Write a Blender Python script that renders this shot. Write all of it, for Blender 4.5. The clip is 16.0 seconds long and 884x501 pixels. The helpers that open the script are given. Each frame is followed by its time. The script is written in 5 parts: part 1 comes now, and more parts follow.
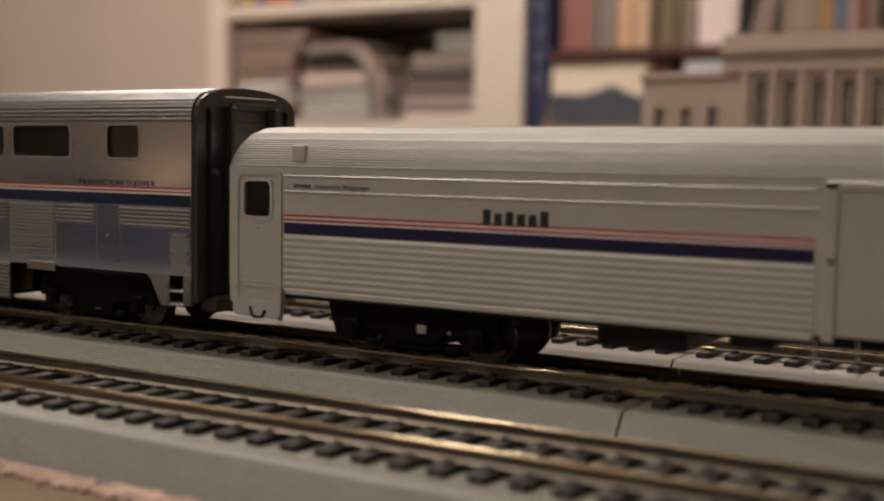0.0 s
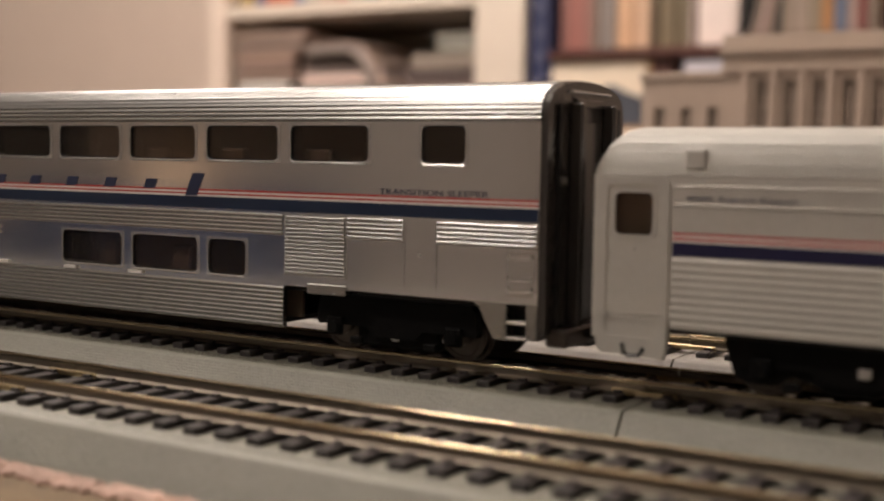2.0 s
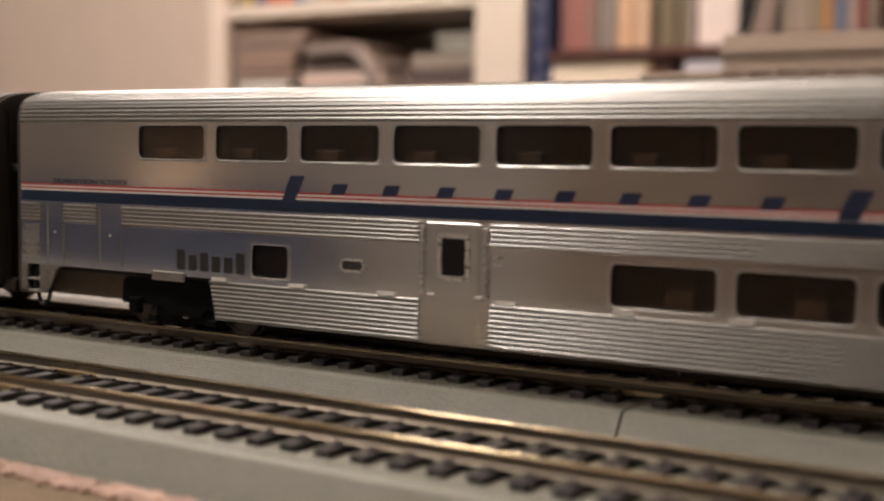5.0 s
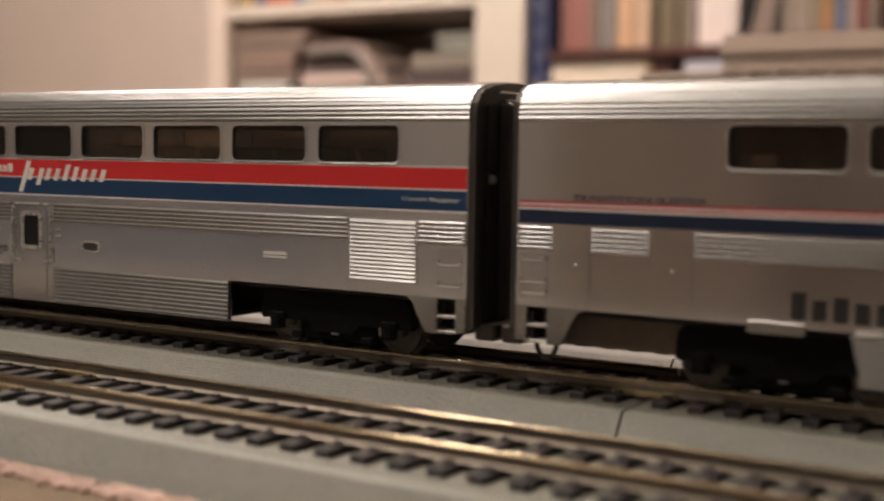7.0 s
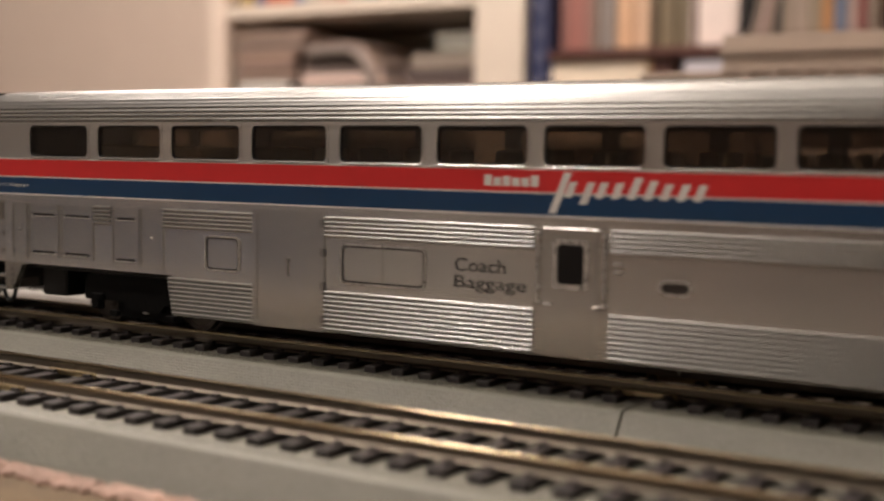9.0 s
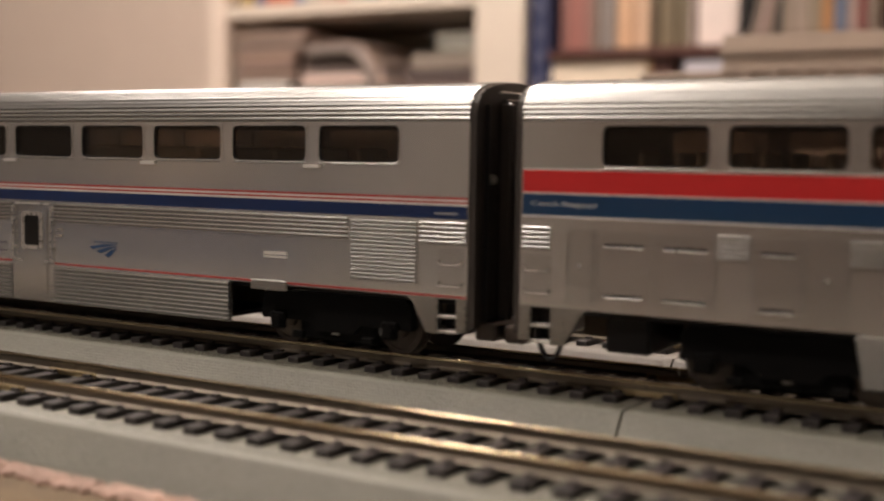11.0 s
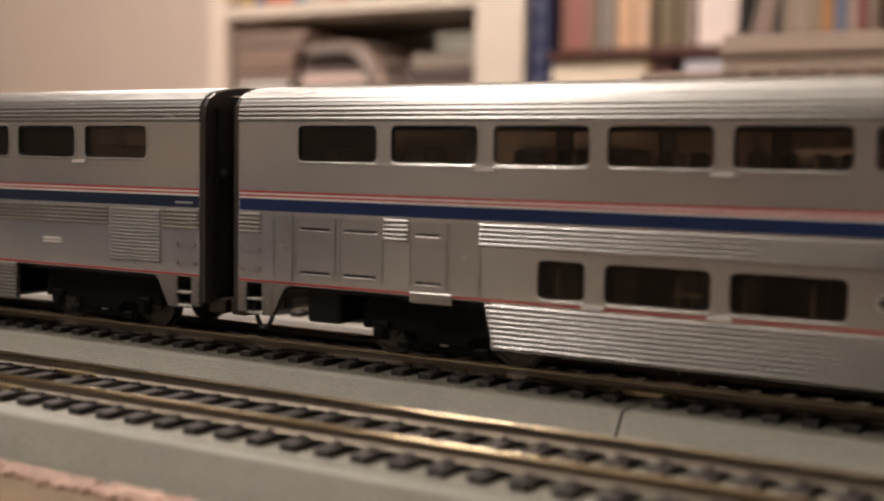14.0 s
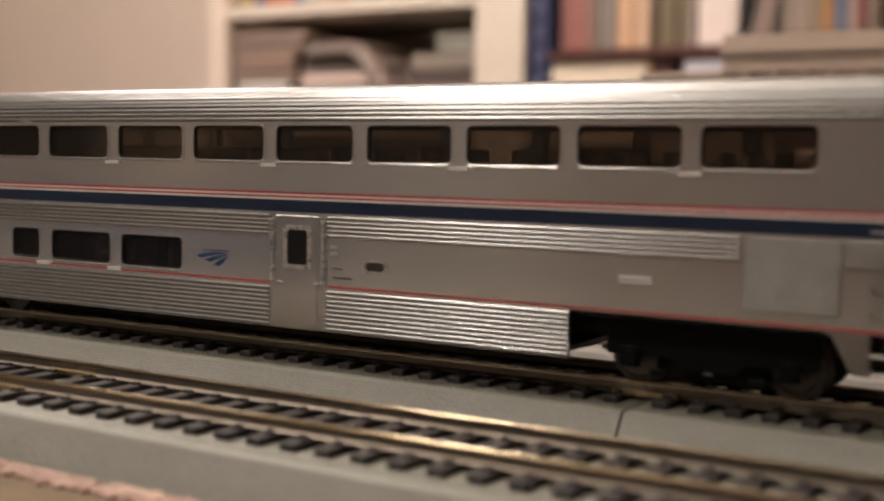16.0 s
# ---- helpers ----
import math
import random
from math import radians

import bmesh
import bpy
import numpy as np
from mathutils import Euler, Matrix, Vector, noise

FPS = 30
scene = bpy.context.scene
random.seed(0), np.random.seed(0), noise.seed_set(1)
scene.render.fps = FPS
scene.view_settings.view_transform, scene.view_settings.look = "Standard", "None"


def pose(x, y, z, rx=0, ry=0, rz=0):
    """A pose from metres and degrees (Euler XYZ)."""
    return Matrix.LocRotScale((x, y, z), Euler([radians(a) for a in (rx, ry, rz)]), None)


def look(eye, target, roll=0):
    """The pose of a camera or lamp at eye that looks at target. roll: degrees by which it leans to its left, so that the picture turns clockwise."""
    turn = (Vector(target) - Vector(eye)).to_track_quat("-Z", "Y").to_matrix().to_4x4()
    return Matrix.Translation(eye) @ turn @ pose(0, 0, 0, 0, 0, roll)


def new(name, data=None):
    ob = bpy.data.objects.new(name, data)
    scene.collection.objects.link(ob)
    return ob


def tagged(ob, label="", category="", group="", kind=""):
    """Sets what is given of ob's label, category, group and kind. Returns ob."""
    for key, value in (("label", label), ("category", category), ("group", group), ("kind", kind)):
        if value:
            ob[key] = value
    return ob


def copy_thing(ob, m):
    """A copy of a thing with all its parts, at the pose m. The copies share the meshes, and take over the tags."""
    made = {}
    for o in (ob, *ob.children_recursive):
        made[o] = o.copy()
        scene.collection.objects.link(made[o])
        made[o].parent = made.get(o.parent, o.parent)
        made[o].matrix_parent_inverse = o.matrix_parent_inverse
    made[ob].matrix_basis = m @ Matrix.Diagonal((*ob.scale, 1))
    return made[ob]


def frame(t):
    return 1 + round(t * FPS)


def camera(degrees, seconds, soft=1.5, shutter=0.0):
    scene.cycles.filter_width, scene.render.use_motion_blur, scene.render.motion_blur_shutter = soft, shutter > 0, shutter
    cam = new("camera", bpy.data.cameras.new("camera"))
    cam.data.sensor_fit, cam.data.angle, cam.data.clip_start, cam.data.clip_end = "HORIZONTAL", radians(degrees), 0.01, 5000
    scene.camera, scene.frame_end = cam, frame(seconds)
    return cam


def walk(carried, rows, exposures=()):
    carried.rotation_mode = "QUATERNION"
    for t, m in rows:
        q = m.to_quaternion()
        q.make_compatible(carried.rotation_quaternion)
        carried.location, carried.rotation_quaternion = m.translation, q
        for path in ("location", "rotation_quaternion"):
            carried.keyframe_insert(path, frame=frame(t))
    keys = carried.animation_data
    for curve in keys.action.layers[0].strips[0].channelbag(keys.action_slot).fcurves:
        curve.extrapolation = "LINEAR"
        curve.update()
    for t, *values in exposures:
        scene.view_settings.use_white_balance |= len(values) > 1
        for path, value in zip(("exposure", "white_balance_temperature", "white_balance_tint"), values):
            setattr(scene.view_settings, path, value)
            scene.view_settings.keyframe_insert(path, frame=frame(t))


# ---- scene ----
CAM_EYE = (0.0, -0.22213, 0.04124)
CAM_WAY = (-0.51664, 0.85279, -0.07630)
cam = camera(39.85, 16.0, soft=2.1, shutter=0.25)
cam.data.dof.use_dof = True
cam.data.dof.focus_distance = 0.275
cam.data.dof.aperture_fstop = 13.0
CAM_POSE = look(CAM_EYE, [e + w for e, w in zip(CAM_EYE, CAM_WAY)], 0.88)
EXPOSURES = [(0, -0.46), (0.5, -0.4), (1, -0.3), (1.5, -0.13), (2.5, 0.0), (16, 0.0)]
walk(cam, [(0, CAM_POSE), (16, CAM_POSE)], EXPOSURES)

# train travel in millimetres along +x, second by second
TRAVEL = [(0, 0), (0.5, 21), (1, 42), (1.5, 64.2), (2, 87), (2.5, 109.6), (3, 132.3), (3.5, 155), (4, 177.8), (4.2, 186.9),
          (4.7, 212.4), (5.2, 242.9), (5.8, 283.3), (6.3, 318.1), (6.5, 332.5), (7, 369), (7.5, 405), (8, 441.2), (8.5, 478),
          (9, 515), (9.2, 529.8), (9.9, 582.8), (10.6, 636.5), (11.3, 690.2), (11.5, 705.4), (12, 743.4), (12.5, 781.7),
          (13, 820), (13.5, 858), (14, 896), (14.5, 934.1), (15, 972.2), (15.5, 1010), (16, 1047.6)]

# ---- light: a warm room at night, lit by unseen warm lamps, one a fill ----
world = bpy.data.worlds.new("room_dark")
world.use_nodes = True
world.node_tree.nodes["Background"].inputs[0].default_value = (0.9, 0.75, 0.6, 1)
world.node_tree.nodes["Background"].inputs[1].default_value = 0.02
scene.world = world


def globe_lamp(name, eye, radius, power, colour):
    data = bpy.data.lights.new(name, "POINT")
    data.shadow_soft_size, data.energy, data.color = radius, power, colour
    ob = new(name, data)
    ob.location = eye
    return ob


WARM = (1.0, 0.873, 0.785)
globe_lamp("pendant_lamp_light", (-0.70, 0.03, 1.10), 0.09, 43, WARM)
# fill lamp, added to brighten the far wall and the bookcase
globe_lamp("pendant_lamp_light", (-1.15, 0.62, 0.85), 0.14, 13, WARM)
globe_lamp("pendant_lamp_light", (-0.87, -0.85, 1.12), 0.08, 29, WARM)


# ---- materials ----
def mat(name, colour, rough=0.5, metal=0.0, vary=0.08, scale=200.0, bump=0.0, bump_scale=None, rand=0.0, stretch=None, coat=0.0, island=0.0, spec=None):
    m = bpy.data.materials.new(name)
    m.use_nodes = True
    nt = m.node_tree
    n, l = nt.nodes, nt.links
    b = n["Principled BSDF"]
    b.inputs["Metallic"].default_value = metal
    b.inputs["Coat Weight"].default_value = coat
    if spec is not None:
        b.inputs["Specular IOR Level"].default_value = spec
    tc = n.new("ShaderNodeTexCoord")
    mp = n.new("ShaderNodeMapping")
    if stretch:
        mp.inputs["Scale"].default_value = stretch
    l.new(tc.outputs["Object"], mp.inputs[0])
    fine, broad = n.new("ShaderNodeTexNoise"), n.new("ShaderNodeTexNoise")
    fine.inputs["Scale"].default_value, broad.inputs["Scale"].default_value = scale, scale * 0.11
    fine.inputs["Detail"].default_value = 5
    l.new(mp.outputs[0], fine.inputs["Vector"])
    l.new(mp.outputs[0], broad.inputs["Vector"])
    add = n.new("ShaderNodeMath")
    add.operation = "ADD"
    l.new(fine.outputs["Fac"], add.inputs[0])
    l.new(broad.outputs["Fac"], add.inputs[1])
    ramp = n.new("ShaderNodeMapRange")
    ramp.inputs["From Min"].default_value, ramp.inputs["From Max"].default_value = 0.6, 1.4
    ramp.inputs["To Min"].default_value, ramp.inputs["To Max"].default_value = 1 - vary, 1 + vary
    l.new(add.outputs[0], ramp.inputs["Value"])
    val = ramp.outputs[0]
    for amount, node, socket in ((rand, "ShaderNodeObjectInfo", "Random"), (island, "ShaderNodeNewGeometry", "Random Per Island")):
        if amount:
            info, mr, mul = n.new(node), n.new("ShaderNodeMapRange"), n.new("ShaderNodeMath")
            mr.inputs["To Min"].default_value, mr.inputs["To Max"].default_value = 1 - amount, 1 + amount
            l.new(info.outputs[socket], mr.inputs["Value"])
            mul.operation = "MULTIPLY"
            l.new(val, mul.inputs[0])
            l.new(mr.outputs[0], mul.inputs[1])
            val = mul.outputs[0]
    mixc = n.new("ShaderNodeVectorMath")
    mixc.operation = "SCALE"
    mixc.inputs[0].default_value = colour
    l.new(val, mixc.inputs["Scale"])
    l.new(mixc.outputs[0], b.inputs["Base Color"])
    rr = n.new("ShaderNodeMapRange")
    rr.inputs["To Min"].default_value, rr.inputs["To Max"].default_value = max(0.02, rough * 0.85), min(1, rough * 1.15)
    l.new(fine.outputs["Fac"], rr.inputs["Value"])
    l.new(rr.outputs[0], b.inputs["Roughness"])
    if bump:
        bn, bt = n.new("ShaderNodeBump"), n.new("ShaderNodeTexNoise")
        bt.inputs["Scale"].default_value = bump_scale or scale
        bn.inputs["Strength"].default_value, bn.inputs["Distance"].default_value = bump, 0.0004
        l.new(mp.outputs[0], bt.inputs["Vector"])
        l.new(bt.outputs["Fac"], bn.inputs["Height"])
        l.new(bn.outputs[0], b.inputs["Normal"])
    return m


def glass_mat(name, tint, rough=0.03):
    m = bpy.data.materials.new(name)
    m.use_nodes = True
    n, l = m.node_tree.nodes, m.node_tree.links
    n.remove(n["Principled BSDF"])
    out = n["Material Output"]
    tr, gl, mx, fr = n.new("ShaderNodeBsdfTransparent"), n.new("ShaderNodeBsdfGlossy"), n.new("ShaderNodeMixShader"), n.new("ShaderNodeFresnel")
    tr.inputs[0].default_value = (*tint, 1)
    gl.inputs["Color"].default_value = (1, 1, 1, 1)
    gl.inputs["Roughness"].default_value = rough
    fr.inputs[0].default_value = 1.36
    l.new(fr.outputs[0], mx.inputs[0])
    l.new(tr.outputs[0], mx.inputs[1])
    l.new(gl.outputs[0], mx.inputs[2])
    haze, film = n.new("ShaderNodeMixShader"), n.new("ShaderNodeBsdfDiffuse")
    film.inputs[0].default_value = (0.42, 0.36, 0.30, 1)
    haze.inputs[0].default_value = 0.02
    l.new(mx.outputs[0], haze.inputs[1])
    l.new(film.outputs[0], haze.inputs[2])
    l.new(haze.outputs[0], out.inputs[0])
    return m


def roadbed_mat(name, colour, grain, relief, rough=0.5, spec=0.35):
    """Grey moulded plastic with a fine pebble relief and glints."""
    m = mat(name, colour, rough, 0, 0.08, 1100, spec=spec)
    n, l = m.node_tree.nodes, m.node_tree.links
    b = n["Principled BSDF"]
    tc, vo, sq, bn = (n.new("ShaderNode" + k) for k in ("TexCoord", "TexNoise", "Math", "Bump"))
    vo.inputs["Scale"].default_value, vo.inputs["Detail"].default_value = grain, 0.0
    sq.operation = "POWER"
    sq.inputs[1].default_value = 2.0
    bn.inputs["Strength"].default_value, bn.inputs["Distance"].default_value = relief, 0.0005
    l.new(tc.outputs["Object"], vo.inputs["Vector"])
    l.new(vo.outputs["Fac"], sq.inputs[0])
    l.new(sq.outputs[0], bn.inputs["Height"])
    l.new(bn.outputs[0], b.inputs["Normal"])
    return m


SILVER = mat("silver_paint", (0.70, 0.702, 0.69), 0.19, 0.85, 0.04, 900)
SILVER_PLATED = mat("plated_silver_finish", (0.72, 0.72, 0.71), 0.125, 0.97, 0.05, 160, stretch=(0.3, 1, 3))
SILVER_RIB = mat("silver_fluting", (0.40, 0.403, 0.40), 0.25, 0.92, 0.05, 700, stretch=(0.12, 1, 1), bump=0.06, bump_scale=420)
SILVER_DULL = mat("silver_door_paint", (0.62, 0.622, 0.612), 0.2, 0.87, 0.04, 900)
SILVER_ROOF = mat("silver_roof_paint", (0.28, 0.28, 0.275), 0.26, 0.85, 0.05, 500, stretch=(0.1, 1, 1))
BAG_SILVER = mat("grey_silver_paint", (0.62, 0.612, 0.58), 0.4, 0.5, 0.05, 700)
BAG_ROOF = mat("dull_grey_roof_paint", (0.45, 0.442, 0.415), 0.5, 0.3, 0.06, 500, stretch=(0.1, 1, 1), spec=0.3)
BRIGHT = mat("bright_louvre_metal", (0.25, 0.25, 0.245), 0.3, 0.85, 0.2, 1500, bump=0.25, bump_scale=3500)
POLISHED = mat("polished_louvre_metal", (0.27, 0.27, 0.265), 0.22, 0.95, 0.1, 1500)
CHROME = mat("bright_handrail_metal", (0.62, 0.61, 0.59), 0.28, 0.7, 0.06, 1500)
BLACK = mat("black_plastic", (0.006, 0.0055, 0.006), 0.4, 0, 0.2, 600, spec=0.3)
BLACK_GLOSS = mat("glossy_black_plastic", (0.048, 0.042, 0.039), 0.2, 0, 0.1, 600)
TRUCK_BLACK = mat("truck_black_plastic", (0.005, 0.0048, 0.005), 0.5, 0, 0.25, 900, bump=0.3, spec=0.1)
WHEEL_METAL = mat("blackened_wheel_metal", (0.10, 0.085, 0.077), 0.34, 0.9, 0.2, 800)
AXLE = mat("axle_steel", (0.55, 0.53, 0.5), 0.3, 1, 0.1, 800)
RED = mat("red_stripe_paint", (0.42, 0.035, 0.038), 0.4, 0.1, 0.04, 900)
RED_BAND = mat("bright_red_band_paint", (0.62, 0.028, 0.03), 0.38, 0.0, 0.04, 900)
WHITE = mat("white_stripe_paint", (0.74, 0.72, 0.69), 0.4, 0.1, 0.04, 900)
NAVY = mat("navy_stripe_paint", (0.008, 0.026, 0.10), 0.35, 0.1, 0.06, 900)
NAVY_DARK = mat("dark_navy_stripe_paint", (0.010, 0.022, 0.055), 0.35, 0.1, 0.06, 900)
BLUE_BAND = mat("blue_band_paint", (0.008, 0.044, 0.115), 0.36, 0.0, 0.05, 900)
NAVY_PURPLE = mat("purple_navy_stripe_paint", (0.012, 0.013, 0.055), 0.4, 0.1, 0.06, 900)
LETTER_NAVY = mat("navy_lettering", (0.016, 0.024, 0.065), 0.45)
EMBLEM_BLUE = mat("emblem_blue_paint", (0.012, 0.055, 0.15), 0.45)
LETTER_GREY = mat("pale_grey_lettering", (0.36, 0.37, 0.38), 0.5)
LETTER_BLACK = mat("black_lettering", (0.02, 0.02, 0.02), 0.45)
LETTER_WHITE = mat("white_lettering", (0.75, 0.73, 0.70), 0.45)
GLASS = glass_mat("smoked_window_glass", (0.50, 0.455, 0.41))
GLASS_DARK = glass_mat("dark_window_glass", (0.73, 0.65, 0.58))
SEAT = mat("tan_seat_plastic", (0.46, 0.36, 0.22), 0.6, 0, 0.15, 500)
FLOOR_IN = mat("brown_interior_plastic", (0.15, 0.108, 0.078), 0.6, 0, 0.25, 500)
ROADBED = roadbed_mat("roadbed_grey_plastic", (0.19, 0.187, 0.156), 4200, 0.1)
ROADBED_GRAIN = roadbed_mat("roadbed_grey_grain", (0.19, 0.187, 0.156), 4200, 0.1, 0.24, 0.6)
PALE_GRAIN = roadbed_mat("roadbed_pale_grain", (0.31, 0.29, 0.268), 4200, 0.1, 0.3, 0.6)
ROADBED_PALE = roadbed_mat("roadbed_pale_grey_plastic", (0.31, 0.29, 0.268), 4200, 0.15)
TIE = mat("dark_brown_sleeper_plastic", (0.034, 0.029, 0.029), 0.48, 0, 0.25, 900, spec=0.4, bump=0.6, rand=0.25, stretch=(3, 0.6, 1))
RAIL_HEAD = mat("polished_nickel_railhead", (0.36, 0.295, 0.20), 0.12, 1.0, 0.12, 300, stretch=(0.15, 1, 1))
RAIL = mat("nickel_silver_rail", (0.17, 0.148, 0.118), 0.42, 0.8, 0.12, 300, stretch=(0.15, 1, 1), bump=0.06, bump_scale=500)
BRASS = mat("brass_rail_joiner", (0.48, 0.39, 0.24), 0.30, 1.0, 0.12, 700)
RUG = mat("brown_woven_cloth", (0.14, 0.10, 0.06), 0.9, 0, 0.35, 260, bump=0.8, bump_scale=900)
RUG_EDGE = mat("pink_woven_trim", (0.40, 0.27, 0.22), 0.85, 0, 0.3, 180, island=0.28, bump=0.6, bump_scale=700)
TABLE = mat("grey_table_top", (0.15, 0.15, 0.148), 0.5, 0, 0.2, 30, stretch=(0.2, 1, 1))
WALL = mat("beige_wall_paint", (0.82, 0.67, 0.565), 0.75, 0, 0.03, 12, bump=0.15, bump_scale=200)
WALL_GREY = mat("pale_warm_grey_wall_paint", (0.72, 0.67, 0.62), 0.8, 0, 0.03, 12)
CEIL = mat("white_ceiling_paint", (0.72, 0.69, 0.64), 0.85, 0, 0.03, 12)
FLOORMAT = mat("grey_carpet", (0.27, 0.265, 0.26), 0.9, 0, 0.2, 60, bump=0.5, bump_scale=400)
SHELF_PAINT = mat("cream_shelf_paint", (0.76, 0.655, 0.55), 0.55, 0, 0.04, 20)
# shelf cream scaled darker: shade inside the bays put into the colour
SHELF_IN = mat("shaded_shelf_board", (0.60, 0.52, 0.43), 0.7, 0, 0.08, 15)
DARKWOOD = mat("dark_red_wood", (0.10, 0.035, 0.025), 0.45, 0, 0.3, 25, stretch=(0.2, 1, 1))
DOOR_WOOD = mat("brown_door_wood", (0.41, 0.315, 0.255), 0.5, 0, 0.25, 14, stretch=(4, 1, 0.25))
WARDROBE_WOOD = mat("dark_wardrobe_wood", (0.17, 0.125, 0.10), 0.45, 0, 0.25, 14, stretch=(4, 1, 0.25))
SOFA_BLUE = mat("blue_sofa_fabric", (0.10, 0.15, 0.30), 0.9, 0, 0.12, 30, bump=0.3, bump_scale=600)
LAMP_SHADE = mat("lit_paper_shade", (0.8, 0.66, 0.5), 0.8, 0, 0.05, 20)
LAMP_SHADE.node_tree.nodes["Principled BSDF"].inputs["Emission Color"].default_value = (1.0, 0.62, 0.36, 1)
LAMP_SHADE.node_tree.nodes["Principled BSDF"].inputs["Emission Strength"].default_value = 1.2
STATION = mat("tan_moulded_masonry", (0.395, 0.305, 0.245), 0.7, 0, 0.08, 120, bump=0.3, bump_scale=500)
STATION_TRIM = mat("tan_cornice_masonry", (0.42, 0.33, 0.265), 0.7, 0, 0.08, 120)
STATION_DARK = mat("dark_model_window", (0.22, 0.175, 0.145), 0.3, 0, 0.2, 60)


# ---- mesh helpers: all lengths here in millimetres ----
MM = 0.001


def part(name, bm, material, parent=None, label="", smooth=False, at=None):
    me = bpy.data.meshes.new(name)
    bmesh.ops.recalc_face_normals(bm, faces=bm.faces)
    bmesh.ops.scale(bm, vec=(MM, MM, MM), verts=bm.verts)
    if smooth:
        for f in bm.faces:
            f.smooth = True
    bm.to_mesh(me)
    bm.free()
    me.materials.append(material)
    if smooth:
        me.set_sharp_from_angle(angle=radians(38))
    ob = new(name, me)
    if parent:
        ob.parent = parent
    if at:
        ob.location = [c * MM for c in at]
    if label:
        tagged(ob, label)
    return ob


def share(ob, parent, at):
    """Another object on the same mesh, under parent."""
    o = new(ob.name.split(".")[0], ob.data)
    o.parent = parent
    o.location = [c * MM for c in at]
    return o


def box(bm, x0, x1, y0, y1, z0, z1, bevel=0.0, segments=1):
    vs = [bm.verts.new((x, y, z)) for x in (x0, x1) for y in (y0, y1) for z in (z0, z1)]
    fs = [bm.faces.new([vs[i] for i in q]) for q in ((0, 1, 3, 2), (4, 6, 7, 5), (0, 4, 5, 1), (2, 3, 7, 6), (0, 2, 6, 4), (1, 5, 7, 3))]
    if bevel:
        edges = list({e for f in fs for e in f.edges})
        bmesh.ops.bevel(bm, geom=edges, offset=bevel, segments=segments, affect="EDGES", profile=0.6)
    return bm


def boxed(*args, **kw):
    return box(bmesh.new(), *args, **kw)


def extrude_x(bm, profile, x0, x1, closed=True):
    """profile: (y, z) points, drawn along x."""
    a = [bm.verts.new((x0, y, z)) for y, z in profile]
    b = [bm.verts.new((x1, y, z)) for y, z in profile]
    n = len(profile)
    for i in range(n if closed else n - 1):
        j = (i + 1) % n
        bm.faces.new((a[i], a[j], b[j], b[i]))
    if closed:
        bm.faces.new(a)
        bm.faces.new(b[::-1])
    return bm


def prism_y(bm, poly, y0, y1):
    """poly: (x, z) points, drawn along y."""
    a = [bm.verts.new((x, y0, z)) for x, z in poly]
    b = [bm.verts.new((x, y1, z)) for x, z in poly]
    n = len(poly)
    for i in range(n):
        j = (i + 1) % n
        bm.faces.new((a[i], a[j], b[j], b[i]))
    bm.faces.new(a)
    bm.faces.new(b[::-1])
    return bm


def tube(bm, a, b, r0, r1=None, seg=12):
    a, b = Vector(a), Vector(b)
    r1 = r0 if r1 is None else r1
    m = Matrix.Translation((a + b) / 2) @ (b - a).to_track_quat("Z", "Y").to_matrix().to_4x4()
    bmesh.ops.create_cone(bm, cap_ends=True, segments=seg, radius1=r0, radius2=r1, depth=(b - a).length, matrix=m)
    return bm


def path_tube(bm, points, r, seg=6):
    """One bent rod through the points."""
    pts = [Vector(p) for p in points]
    closed = (pts[0] - pts[-1]).length < 1e-6
    rings = []
    for i, p in enumerate(pts):
        before = pts[i - 1] if i else (pts[-2] if closed else p)
        after = pts[i + 1] if i < len(pts) - 1 else (pts[1] if closed else p)
        way = (after - before).normalized()
        q = way.to_track_quat("Z", "Y")
        rings.append([bm.verts.new(p + q @ Vector((r * math.cos(k * math.tau / seg), r * math.sin(k * math.tau / seg), 0))) for k in range(seg)])
    for r0, r1 in zip(rings, rings[1:]):
        shift = min(range(seg), key=lambda d: sum((r0[k].co - r1[(k + d) % seg].co).length for k in range(seg)))
        for k in range(seg):
            bm.faces.new((r0[k], r0[(k + 1) % seg], r1[(k + 1 + shift) % seg], r1[(k + shift) % seg]))
    bm.faces.new(rings[0][::-1])
    bm.faces.new(rings[-1])
    return bm


def rounded(x0, x1, z0, z1, r, n=5):
    pts = []
    for cx, cz, a0 in ((x1 - r, z1 - r, 0), (x0 + r, z1 - r, 90), (x0 + r, z0 + r, 180), (x1 - r, z0 + r, 270)):
        for i in range(n):
            a = radians(a0 + 90 * i / (n - 1))
            pts.append((cx + r * math.cos(a), cz + r * math.sin(a)))
    return pts


def ring_y(bm, outer, inner, y0, y1):
    """A flat frame between two outlines of as many points, from y0 (outside) to y1."""
    n = len(outer)
    rows = [[bm.verts.new((x, y, z)) for x, z in o] for o, y in ((outer, y1), (outer, y0), (inner, y0), (inner, y1))]
    for k in range(3):
        for i in range(n):
            j = (i + 1) % n
            bm.faces.new((rows[k][i], rows[k][j], rows[k + 1][j], rows[k + 1][i]))
    return bm


def empty(name, at, label, category, group=""):
    ob = new(name)
    ob.location = [c * MM for c in at]
    ob.empty_display_size = 0.01
    return tagged(ob, label, category, group)


